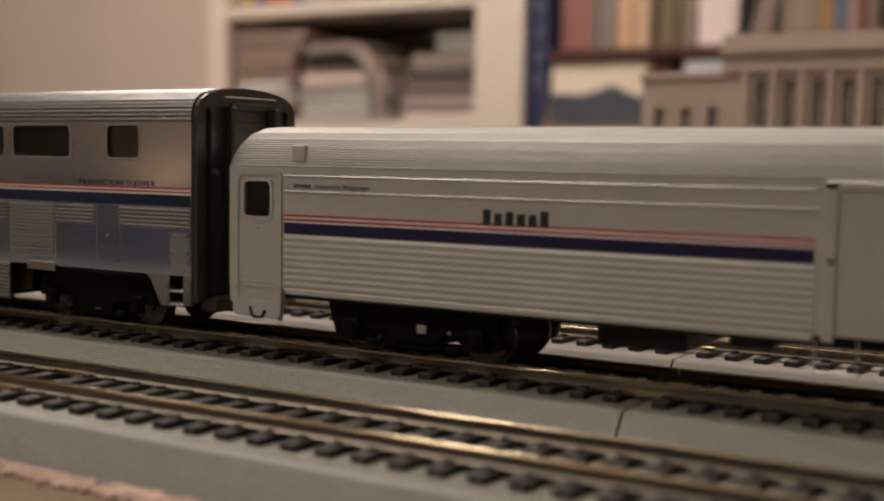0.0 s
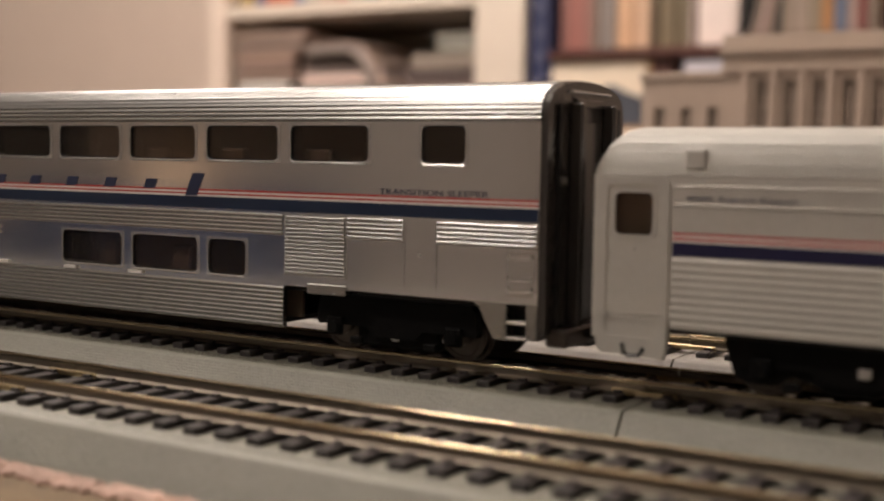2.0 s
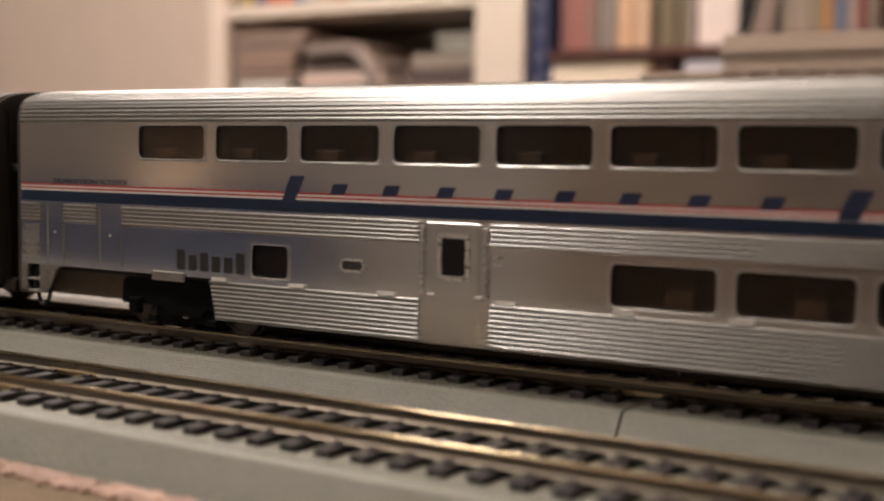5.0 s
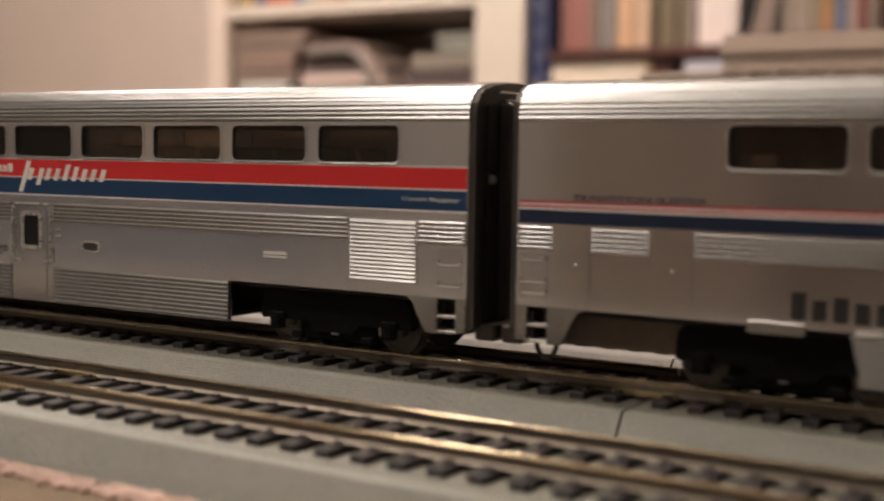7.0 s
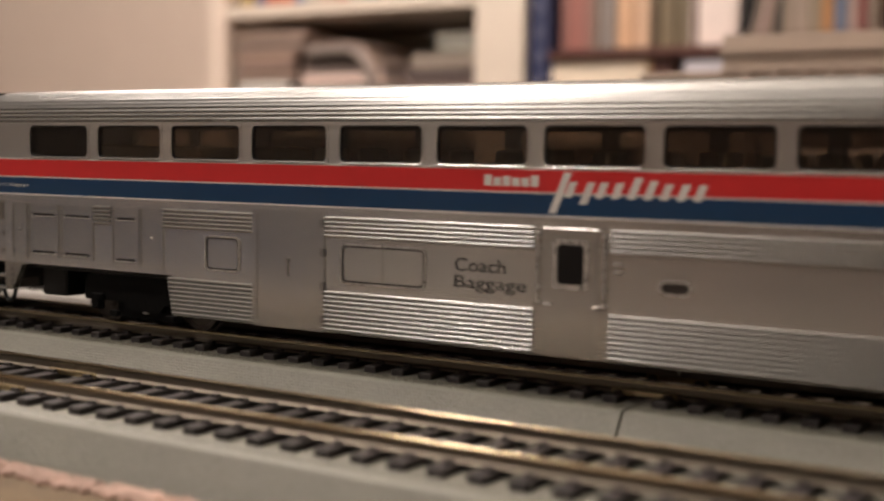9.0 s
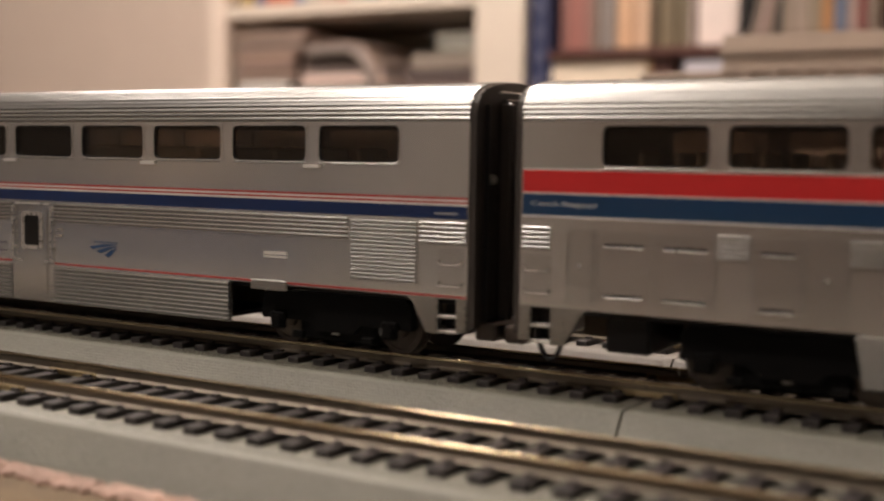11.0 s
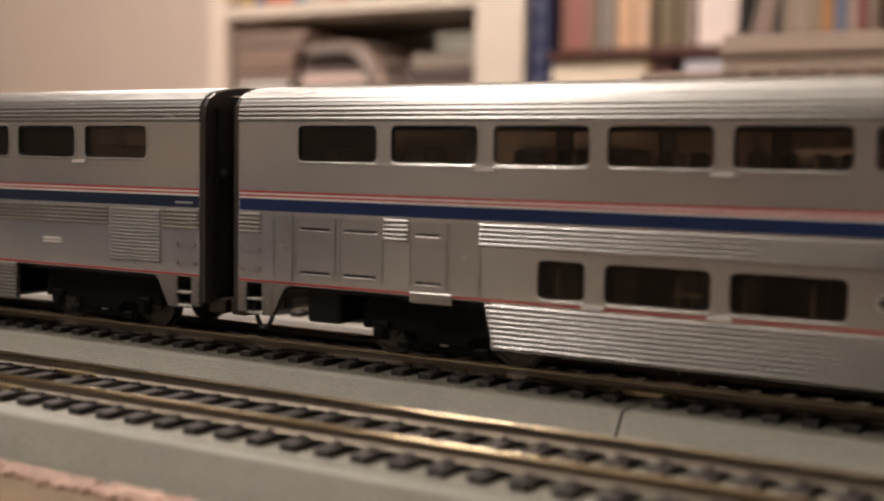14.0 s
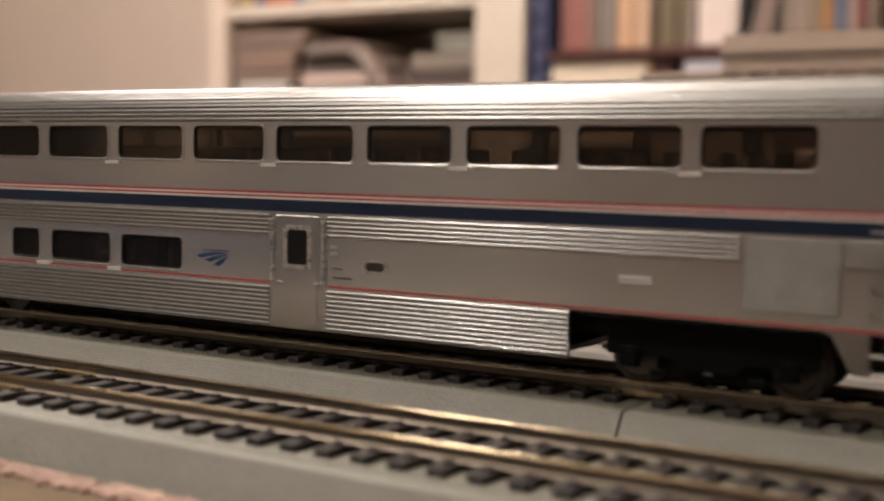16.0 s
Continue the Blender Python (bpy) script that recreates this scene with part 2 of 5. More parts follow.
def lettering(text, width, height, name, material, parent, at, label, shear=0.0):
    """Built-in font as a thin mesh on the near side of a car: at is the lower left corner."""
    cu = bpy.data.curves.new(name, "FONT")
    cu.body, cu.size, cu.shear, cu.resolution_u, cu.extrude = text, 1, shear, 3, 0.0
    tmp = new("tmp_text", cu)
    dg = bpy.context.evaluated_depsgraph_get()
    me = bpy.data.meshes.new_from_object(tmp.evaluated_get(dg))
    bpy.data.objects.remove(tmp)
    xs, ys = [v.co.x for v in me.vertices], [v.co.y for v in me.vertices]
    x0, y0, sx, sy = min(xs), min(ys), width / (max(xs) - min(xs)), height / (max(ys) - min(ys))
    for v in me.vertices:
        v.co = ((v.co.x - x0) * sx * MM, 0, (v.co.y - y0) * sy * MM)
    me.materials.clear()
    me.materials.append(material)
    ob = new(name, me)
    ob.parent = parent
    ob.location = [c * MM for c in at]
    return tagged(ob, label)


# ---- the room ----
def structure(name, bm, material, label):
    return tagged(part(name, bm, material), label, name.split("_")[0], kind="structure")


structure("floor", boxed(-5700, 3100, -4100, 1760, -960, -900), FLOORMAT, "plain grey carpet floor of the room")
structure("wall_north", boxed(-5700, 3100, 1640, 1760, -900, 1500), WALL, "plain beige painted wall behind the shelves")
structure("wall_south", boxed(-5700, 3100, -4100, -4000, -900, 1500), WALL_GREY, "plain pale grey painted wall")
structure("wall_west", boxed(-5700, -5600, -4000, 1640, -900, 1500), WALL_GREY, "plain pale grey painted wall")
structure("wall_east", boxed(3000, 3100, -4000, 1640, -900, 1500), WALL_GREY, "plain pale grey painted wall")
structure("ceiling", boxed(-5700, 3100, -4100, 1760, 1500, 1560), CEIL, "white painted ceiling")
# unseen fixtures made up for the three lamps, the second only a fill
for lx, ly, drop in ((-700, 30, 10), (-1150, 620, 370), (-870, -850, 40)):
    lamp = empty("pendant_lamp", (lx, ly, 1500), "unseen warm pendant bulb under a small metal cap, made up for its light", "lamp", "pendant lamps")
    part("ceiling_rose", tube(bmesh.new(), (0, 0, -18), (0, 0, 0), 45, 60, seg=24), CEIL, lamp)
    part("rod", tube(bmesh.new(), (0, 0, -40 - drop), (0, 0, -18), 6, seg=10), CEIL, lamp)
    part("cap", tube(bmesh.new(), (0, 0, -70 - drop), (0, 0, -40 - drop), 60, 15, seg=24), CEIL, lamp)

# unseen door, added only to reflect as brown in the car sides
door_leaf = structure("door_1", boxed(-2050, -1230, -4004, -3975, -900, 1130, bevel=4), DOOR_WOOD, "unseen brown wooden door, added for a brown reflection in the car sides")
part("door_frame", ring_y(bmesh.new(), [(-2120, -900), (-1160, -900), (-1160, 1200), (-2120, 1200)], [(-2050, -900), (-1230, -900), (-1230, 1130), (-2050, 1130)], -3965, -4004), CEIL, door_leaf, "white door frame")
part("door_handle", tube(tube(bmesh.new(), (-1310, -3975, 130), (-1310, -3925, 130), 11), (-1310, -3930, 130), (-1420, -3930, 130), 9), CHROME, door_leaf, "metal lever handle")


# unseen blue sofa, made up to tint the reflection in the lower panels
def sofa():
    ob = empty("sofa", (-3700, -3300, -900), "unseen low blue fabric sofa, added for a blue reflection in the car sides", "sofa")
    part("base", boxed(-800, 800, -380, 420, 90, 300, bevel=25, segments=2), SOFA_BLUE, ob)
    part("backrest", boxed(-800, 800, -420, -200, 90, 800, bevel=60, segments=3), SOFA_BLUE, ob)
    for s in (-1, 1):
        part("armrest", boxed(*sorted((s * 680, s * 850)), -400, 430, 90, 600, bevel=50, segments=3), SOFA_BLUE, ob)
        part("cushion", boxed(*sorted((s * 8, s * 675)), -190, 430, 300, 440, bevel=45, segments=3), SOFA_BLUE, ob)
        part("back_cushion", boxed(*sorted((s * 8, s * 675)), -200, -50, 430, 760, bevel=55, segments=3), SOFA_BLUE, ob)
        for y in (-350, 380):
            part("foot", tube(bmesh.new(), (s * 720, y, 0), (s * 720, y, 95), 20, 28), DARKWOOD, ob)


def console_lamp():
    ob = empty("console_table", (-3900, -3860, -900), "narrow wooden console table against the wall", "table")
    part("tabletop", boxed(-300, 300, -130, 130, 605, 630, bevel=3), DOOR_WOOD, ob)
    for x in (-275, 275):
        for y in (-105, 105):
            part("leg", boxed(x - 18, x + 18, y - 18, y + 18, 0, 605, bevel=2), DOOR_WOOD, ob)
    lamp = empty("table_lamp", (-3900, -3850, -270), "small lit table lamp with a glowing paper shade", "lamp")
    part("stem", tube(tube(bmesh.new(), (0, 0, 0), (0, 0, 14), 60, 52, seg=24), (0, 0, 14), (0, 0, 130), 12, seg=12), CHROME, lamp)
    bm = bmesh.new()
    rings = [[bm.verts.new((r * math.cos(a * math.tau / 32), r * math.sin(a * math.tau / 32), z)) for a in range(32)] for r, z in ((110, 120), (85, 240), (82, 240), (107, 120))]
    for k in range(3):
        for a in range(32):
            b = (a + 1) % 32
            bm.faces.new((rings[k][a], rings[k][b], rings[k + 1][b], rings[k + 1][a]))
    part("shade", bm, LAMP_SHADE, lamp, "glowing cream paper shade", smooth=True)


# unseen wardrobe, added so that the cars reflect something dark towards the right
def wardrobe():
    ob = empty("wardrobe", (-350, -3750, -900), "unseen tall dark brown wardrobe, added to darken reflections in the cars", "wardrobe")
    part("body", boxed(-750, 750, -240, 230, 60, 2050, bevel=6), WARDROBE_WOOD, ob)
    part("plinth", boxed(-730, 730, -230, 200, 0, 60), WARDROBE_WOOD, ob)
    for s in (-1, 1):
        leaf = part("door", boxed(*sorted((s * 4, s * 740)), 232, 252, 75, 2035, bevel=3), WARDROBE_WOOD, ob)
        part("handle", tube(bmesh.new(), (s * 45, 262, 950), (s * 45, 262, 1120), 8), CHROME, leaf, "metal bar handle")


sofa()
console_lamp()
wardrobe()

# ---- the layout table and the cloth at its front ----
table = empty("layout_table", (0, 0, -12), "long grey layout table carrying the tracks", "table")
part("tabletop", boxed(-1600, 1450, -205, 700, -30, 0, bevel=2), TABLE, table)
for lx in (-1540, 1390):
    for ly in (-165, 650):
        part("leg", boxed(lx - 30, lx + 30, ly - 30, ly + 30, -888, -30, bevel=3), TABLE, table)


def cloth():
    ob = empty("table_runner", (0, 0, -12), "brown woven cloth with a pink beaded trim, lying along the tracks", "cloth")
    part("cloth", boxed(-600, 100, -170, -91.5, 0, 1.2, bevel=0.5), RUG, ob)
    bm = bmesh.new()
    rng = random.Random(3)
    x = -600
    while x < 100:
        w = rng.uniform(2.2, 3.6)
        for row in range(2):
            bmesh.ops.create_icosphere(bm, subdivisions=1, radius=1, matrix=Matrix.LocRotScale(
                (x + rng.uniform(-0.6, 0.6), -92.8 + row * 2.4 + rng.uniform(-0.5, 0.5), 1.3), None, (w * 0.62, 1.9, 1.3)))
        x += w
    tagged(part("trim", bm, RUG_EDGE, ob, "pink knotted trim", smooth=True), kind="stuff")


cloth()

# ---- tracks: sections with roadbed, rails, sleepers, joiners ----
PITCH = 6.747
SECTION = 246.0
BED = [(-25.2, -11.8), (-24.9, -10.9), (-20.2, -4.1), (-19.5, -3.75), (19.5, -3.75), (20.2, -4.1), (24.9, -10.9), (25.2, -11.8)]


def head_profile(y):
    arc = [k * math.pi / 12 for k in range(13)]
    return [(y + 0.5 * math.copysign(abs(math.cos(a)) ** 0.6, math.cos(a)), -0.3 + 0.3 * math.sin(a) ** 0.6) for a in arc] + [(y - 0.5, -0.6), (y + 0.5, -0.6)]


def rail_profile(y):
    foot = [(0.42, -0.6), (-0.42, -0.6), (-0.3, -0.95), (-0.35, -1.8), (-1.25, -2.2), (-1.25, -2.5), (1.25, -2.5), (1.25, -2.2), (0.35, -1.8), (0.3, -0.95)]
    return [(y + p, q) for p, q in foot]


def sleeper_mesh():
    bm = boxed(-1.5, 1.5, -14.6, 14.6, -3.9, -2.45, bevel=0.18)
    for y in (-8.7, 8.7):
        for s in (-1, 1):
            box(bm, -0.75, 0.75, y + s * 1.75 - 0.55, y + s * 1.75 + 0.55, -2.55, -1.95)
    return bm


def relief_mesh():
    """Small moulded domes over the shoulder and slope of one side of the roadbed."""
    rng = random.Random(7)
    pitch, rad, high = 0.76, 0.36, 0.23
    spans = [((-15.2, -3.75), (-19.5, -3.75)), ((-20.3, -4.25), (-24.8, -10.7))]
    verts, faces = [], []
    for (y0, z0), (y1, z1) in spans:
        d = Vector((0, y1 - y0, z1 - z0))
        rows, way = int(d.length / pitch / 0.87), d.normalized()
        up = Vector((0, -way.z, way.y))
        up = up if up.z > 0 else -up
        for r in range(rows):
            for k in range(int((SECTION - 2) / pitch)):
                c = Vector((1 + (k + 0.5 * (r % 2)) * pitch + rng.uniform(-0.1, 0.1), y0, z0)) + way * ((r + 0.5) * pitch * 0.87 + rng.uniform(-0.1, 0.1))
                n, size = len(verts), rad * rng.uniform(0.75, 1.1)
                for a in range(6):
                    q = a * math.tau / 6
                    verts.append((c + Vector((1, 0, 0)) * size * math.cos(q) + way * size * math.sin(q) - up * 0.02) * MM)
                verts.append((c + up * high * rng.uniform(0.6, 1.2)) * MM)
                faces += [(n + a, n + (a + 1) % 6, n + 6) for a in range(6)]
    me = bpy.data.meshes.new("pebble_relief")
    me.from_pydata(verts, [], faces)
    me.polygons.foreach_set("use_smooth", [True] * len(faces))
    return me


def track_section(bed, tone):
    ob = empty("track_section", (0, 0, 0), tone + "grey plastic roadbed track section with nickel rails", "track", "model railway track sections")
    part("roadbed", extrude_x(bmesh.new(), BED, 0.3, SECTION - 0.3), bed, ob, "grey pebbled plastic roadbed")
    grain = new("pebble_relief", RELIEF.copy())
    grain.data.materials.append(PALE_GRAIN if tone else ROADBED_GRAIN)
    grain.parent = ob
    tagged(grain, "fine moulded pebble grain", kind="stuff")
    for y in (-8.75, 8.75):
        rail = part("rail", extrude_x(bmesh.new(), rail_profile(y), 0.15, SECTION - 0.15), RAIL, ob, "tarnished nickel silver rail")
        part("railhead", extrude_x(bmesh.new(), head_profile(y), 0.15, SECTION - 0.15), RAIL_HEAD, rail, "polished running surface", smooth=True)
        bm = bmesh.new()
        for s in (-1, 1):
            box(bm, -6.5, 6.5, y + s * 1.0 - 0.35, y + s * 1.0 + 0.35, -2.6, -1.7, bevel=0.12)
        box(bm, -6.5, 6.5, y - 1.5, y + 1.5, -2.75, -2.5)
        part("rail_joiner", bm, BRASS, ob, "bare brass rail joiner", at=(0, 0, 0))
    first = part("sleeper", sleeper_mesh(), TIE, ob, at=(3.5 + 1.35, 0, 0))
    for k in range(1, 36):
        share(first, ob, (3.5 + 1.35 + k * PITCH, 0, 0))
    return ob


RELIEF = relief_mesh()
TRACKS = [(0, 0, -330.0), (-60.3, -1.0, -189.27 - SECTION), (60.0, 0.0, -97.0)]
first_section = pale_section = None
for ty, tz, joint in TRACKS:
    k0 = math.ceil((-1590 - joint) / SECTION)
    k1 = math.floor((1440 - joint) / SECTION)
    for k in range(k0, k1):
        p = pose((joint + k * SECTION) * MM, ty * MM, tz * MM)
        if first_section is None or ty > 0 and pale_section is None:
            section = track_section(ROADBED if ty <= 0 else ROADBED_PALE, "" if ty <= 0 else "pale ")
            section.matrix_basis = p
            first_section, pale_section = (section, None) if ty <= 0 else (first_section, section)
        else:
            copy_thing(first_section if ty <= 0 else pale_section, p)

# ---- the passenger cars: local x runs back from the front end (0) to -286.6, rail top at z 0 ----
LEN = 286.6
HALF = 17.8
ROOF = [(17.8, 48.2), (17.75, 50.0), (17.3, 52.0), (16.2, 53.6), (14.2, 54.8), (11, 55.6), (6, 56.3), (0, 56.6)]


def grid_wall(bm, y, thick, regions, holes):
    """A wall in the plane y: the union of the regions (x0, x1, z0, z1) less the holes, with reveals of that thickness."""
    xs = sorted({v for r in regions + holes for v in r[:2]})
    zs = sorted({v for r in regions + holes for v in r[2:]})

    def inside(i, k):
        if not (0 <= i < len(xs) - 1 and 0 <= k < len(zs) - 1):
            return False
        x, z = (xs[i] + xs[i + 1]) / 2, (zs[k] + zs[k + 1]) / 2
        return any(a < x < b and c < z < d for a, b, c, d in regions) and not any(a < x < b and c < z < d for a, b, c, d in holes)

    vs = {}

    def v(x, z, q):
        key = (round(x, 3), round(z, 3), q)
        if key not in vs:
            vs[key] = bm.verts.new((x, y if q == 0 else y + thick, z))
        return vs[key]

    for i in range(len(xs) - 1):
        for k in range(len(zs) - 1):
            if not inside(i, k):
                continue
            x0, x1, z0, z1 = xs[i], xs[i + 1], zs[k], zs[k + 1]
            bm.faces.new((v(x0, z0, 0), v(x1, z0, 0), v(x1, z1, 0), v(x0, z1, 0)))
            bm.faces.new((v(x0, z0, 1), v(x0, z1, 1), v(x1, z1, 1), v(x1, z0, 1)))
            for di, dk, a, b in ((-1, 0, (x0, z0), (x0, z1)), (1, 0, (x1, z0), (x1, z1)), (0, -1, (x0, z0), (x1, z0)), (0, 1, (x0, z1), (x1, z1))):
                if not inside(i + di, k + dk):
                    bm.faces.new((v(*a, 0), v(*b, 0), v(*b, 1), v(*a, 1)))
    return bm


def fluted(x0, x1, z0, z1, count, side, depth=0.33, base=0.1, slant=0.0):
    """A panel of half-round flutes proud of the side wall."""
    prof, n = [], 5
    step = (z1 - z0) / count
    for i in range(count):
        z = z0 + i * step
        prof += [(HALF + base, z + 0.02 * step), (HALF + base + depth * 0.86, z + 0.12 * step), (HALF + base + depth, z + 0.3 * step)]
        for k in range(n + 1):
            a = k * math.pi / 2 / n
            prof.append((HALF + base + depth * math.cos(a), z + (0.6 + 0.34 * math.sin(a)) * step))
    prof = [(side * y, z) for y, z in [(HALF - 0.2, z0)] + prof + [(HALF - 0.2, z1)]]
    bm = bmesh.new()
    a = [bm.verts.new((x0 + slant * (z1 - z) / (z1 - z0), y, z)) for y, z in prof]
    b = [bm.verts.new((x1, y, z)) for y, z in prof]
    for i in range(len(prof) - 1):
        bm.faces.new((a[i], a[i + 1], b[i + 1], b[i]))
    bm.faces.new(a)
    bm.faces.new(b[::-1])
    return bm


def plate(x0, x1, z0, z1, side, proud=0.12, r=0.0):
    bm = bmesh.new()
    poly = rounded(x0, x1, z0, z1, r) if r else [(x0, z0), (x1, z0), (x1, z1), (x0, z1)]
    return prism_y(bm, poly, side * (HALF - 0.3), side * (HALF + proud))


def window(car, x0, x1, z0, z1, side, glass=None, r=1.3, name="window"):
    out, ins = rounded(x0 - 0.5, x1 + 0.5, z0 - 0.5, z1 + 0.5, 0.5), rounded(x0, x1, z0, z1, r)
    ob = part(name, ring_y(bmesh.new(), out, ins, side * (HALF + 0.14), side * (HALF - 0.9)), SILVER, car)
    mid, low = rounded(x0 - 0.12, x1 + 0.12, z0 - 0.12, z1 + 0.12, r), rounded(x0 + 0.22, x1 - 0.22, z0 + 0.22, z1 - 0.22, r * 0.9)
    part("gasket", ring_y(bmesh.new(), mid, low, side * (HALF - 0.15), side * (HALF - 0.8)), BLACK, ob, "black rubber gasket")
    bm = bmesh.new()
    box(bm, x0 - 0.1, x1 + 0.1, side * (HALF - 0.75), side * (HALF - 0.35), z0 - 0.1, z1 + 0.1)
    part("sill", boxed(x0 + 0.3, x1 - 0.3, *sorted((side * (HALF - 0.1), side * (HALF + 0.32))), z0 - 0.56, z0 - 0.2, bevel=0.1), SILVER_RIB, ob, "bright window sill")
    pane = part("pane", bm, glass or GLASS, ob, "dark smoked pane")
    pane.visible_shadow = False
    return ob


def stripe(car, x0, x1, z0, z1, material, side, name="stripe", label="", proud=0.05):
    return part(name, plate(x0, x1, z0, z1, side, proud), material, car, label)


def wheelset(truck, x, axle_z=5.2, r=5.2):
    bm = bmesh.new()
    tube(bm, (0, -10, 0), (0, 10, 0), 1.0, seg=10)
    for s in (-1, 1):
        tube(bm, (0, s * 7.2, 0), (0, s * 7.9, 0), r + 0.6, seg=32)
        tube(bm, (0, s * 7.9, 0), (0, s * 9.7, 0), r, seg=32)
        prof = [(r - 0.05, 9.72), (r - 0.9, 9.95), (r - 1.3, 9.5), (2.0, 9.3), (1.8, 10.1), (0.0, 10.2)]
        rings = []
        for rad, yy in prof[:-1]:
            rings.append([bm.verts.new((rad * math.cos(a * math.tau / 24), s * yy, rad * math.sin(a * math.tau / 24))) for a in range(24)])
        for q in range(len(rings) - 1):
            for a in range(24):
                b = (a + 1) % 24
                bm.faces.new((rings[q][a], rings[q][b], rings[q + 1][b], rings[q + 1][a]))
        bm.faces.new(rings[-1])
        for a in range(3):
            c, sn = math.cos(a * math.tau / 3 + 0.4), math.sin(a * math.tau / 3 + 0.4)
            tube(bm, (3.0 * c, s * 9.2, 3.0 * sn), (3.0 * c, s * 9.6, 3.0 * sn), 0.45, seg=6)
    ob = part("wheelset", bm, WHEEL_METAL, truck, "blackened metal wheels on an axle", smooth=True, at=(x, 0, axle_z))
    WHEELS.append((ob, x, axle_z, r))
    return ob


WHEELS = []


def truck(car, cx, base=29.2, style="box"):
    tr = new("truck")
    tr.parent = car
    tr.location = (cx * MM, 0, 0)
    tr.empty_display_size = 0.005
    h = base / 2
    for s in (-1, 1):
        bm = bmesh.new()
        y0, y1 = s * 11.2, s * 13.6
        beam = [(-h - 5, 6.0), (-h - 4.6, 10.6), (-h - 3.4, 11.8), (-7, 11.8), (7, 11.8), (h + 3.4, 11.8), (h + 4.6, 10.6), (h + 5, 6.0),
                (h + 4.4, 5.4), (h + 2.5, 5.6), (7, 5.6), (5, 3.6), (-5, 3.6), (-7, 5.6), (-h - 2.5, 5.6), (-h - 4.4, 5.4)]
        prism_y(bm, beam, y0, y1)
        part("side_frame", bm, TRUCK_BLACK, tr, "black plastic truck side frame")
        for w in (-h, h):
            bm = boxed(w - 2.0, w + 2.0, *sorted((s * 13.4, s * 14.6)), 3.4, 7.2, bevel=0.35)
            tube(bm, (w, s * 14.2, 5.2), (w, s * 15.2, 5.2), 1.3, seg=12)
            part("axle_box", bm, TRUCK_BLACK, tr)
        if style == "pedestal":
            # deep cast frame with pedestals down to the axles and an equaliser between them
            bm = prism_y(bmesh.new(), [(-h - 7, 9.5), (-h - 6.4, 13.2), (h + 6.4, 13.2), (h + 7, 9.5), (h + 5, 3.2), (h + 2.6, 2.4), (h - 2.6, 2.4), (h - 5, 4.4),
                                       (5.5, 3.0), (4, 2.0), (-4, 2.0), (-5.5, 3.0), (-h + 5, 4.4), (-h + 2.6, 2.4), (-h - 2.6, 2.4), (-h - 5, 3.2)], s * 10.6, s * 12.6)
            part("pedestal_frame", bm, TRUCK_BLACK, tr, "deep black cast pedestal frame")
            bm = boxed(1.4, 3.6, *sorted((s * 14.0, s * 14.5)), 5.4, 7.2, bevel=0.15)
            box(bm, 8.6, 9.4, *sorted((s * 14.0, s * 14.4)), 5.8, 6.5, bevel=0.1)
            part("brake_cylinder_cap", bm, CHROME, tr, "small bare metal cap")
        else:
            # two coil springs deep behind the frame, a hanging equaliser box and a bright stay
            for w in (-4.6, 4.6):
                bm = bmesh.new()
                rows = []
                for q in range(14):
                    rad = 1.5 if q % 2 else 1.1
                    rows.append([bm.verts.new((w + rad * math.cos(a * math.tau / 10), s * 10.0 + rad * math.sin(a * math.tau / 10), 2.6 + q * 0.33)) for a in range(10)])
                for r0, r1 in zip(rows, rows[1:]):
                    for a in range(10):
                        bm.faces.new((r0[a], r0[(a + 1) % 10], r1[(a + 1) % 10], r1[a]))
                part("spring", bm, TRUCK_BLACK, tr)
            part("equaliser", boxed(-h + 4.4, h - 4.4, *sorted((s * 10.4, s * 12.2)), 1.5, 5.8, bevel=0.5), TRUCK_BLACK, tr)
            part("stay", boxed(-1.2, 0.6, *sorted((s * 12.2, s * 12.7)), 3.0, 5.0, bevel=0.15), CHROME, tr, "small pale metal stay")
        bm = bmesh.new()
        box(bm, -h + 4, -h + 7, s * 13.2, s * 14.4, 1.9, 3.4, bevel=0.2)
        box(bm, h - 7, h - 4, s * 13.2, s * 14.4, 1.9, 3.4, bevel=0.2)
        part("brake_rigging", bm, TRUCK_BLACK, tr)
    part("bolster", boxed(-4.5, 4.5, -12, 12, 4.2, 9.6, bevel=0.4), TRUCK_BLACK, tr)
    for w in (-h, h):
        wheelset(tr, w)
    return tr


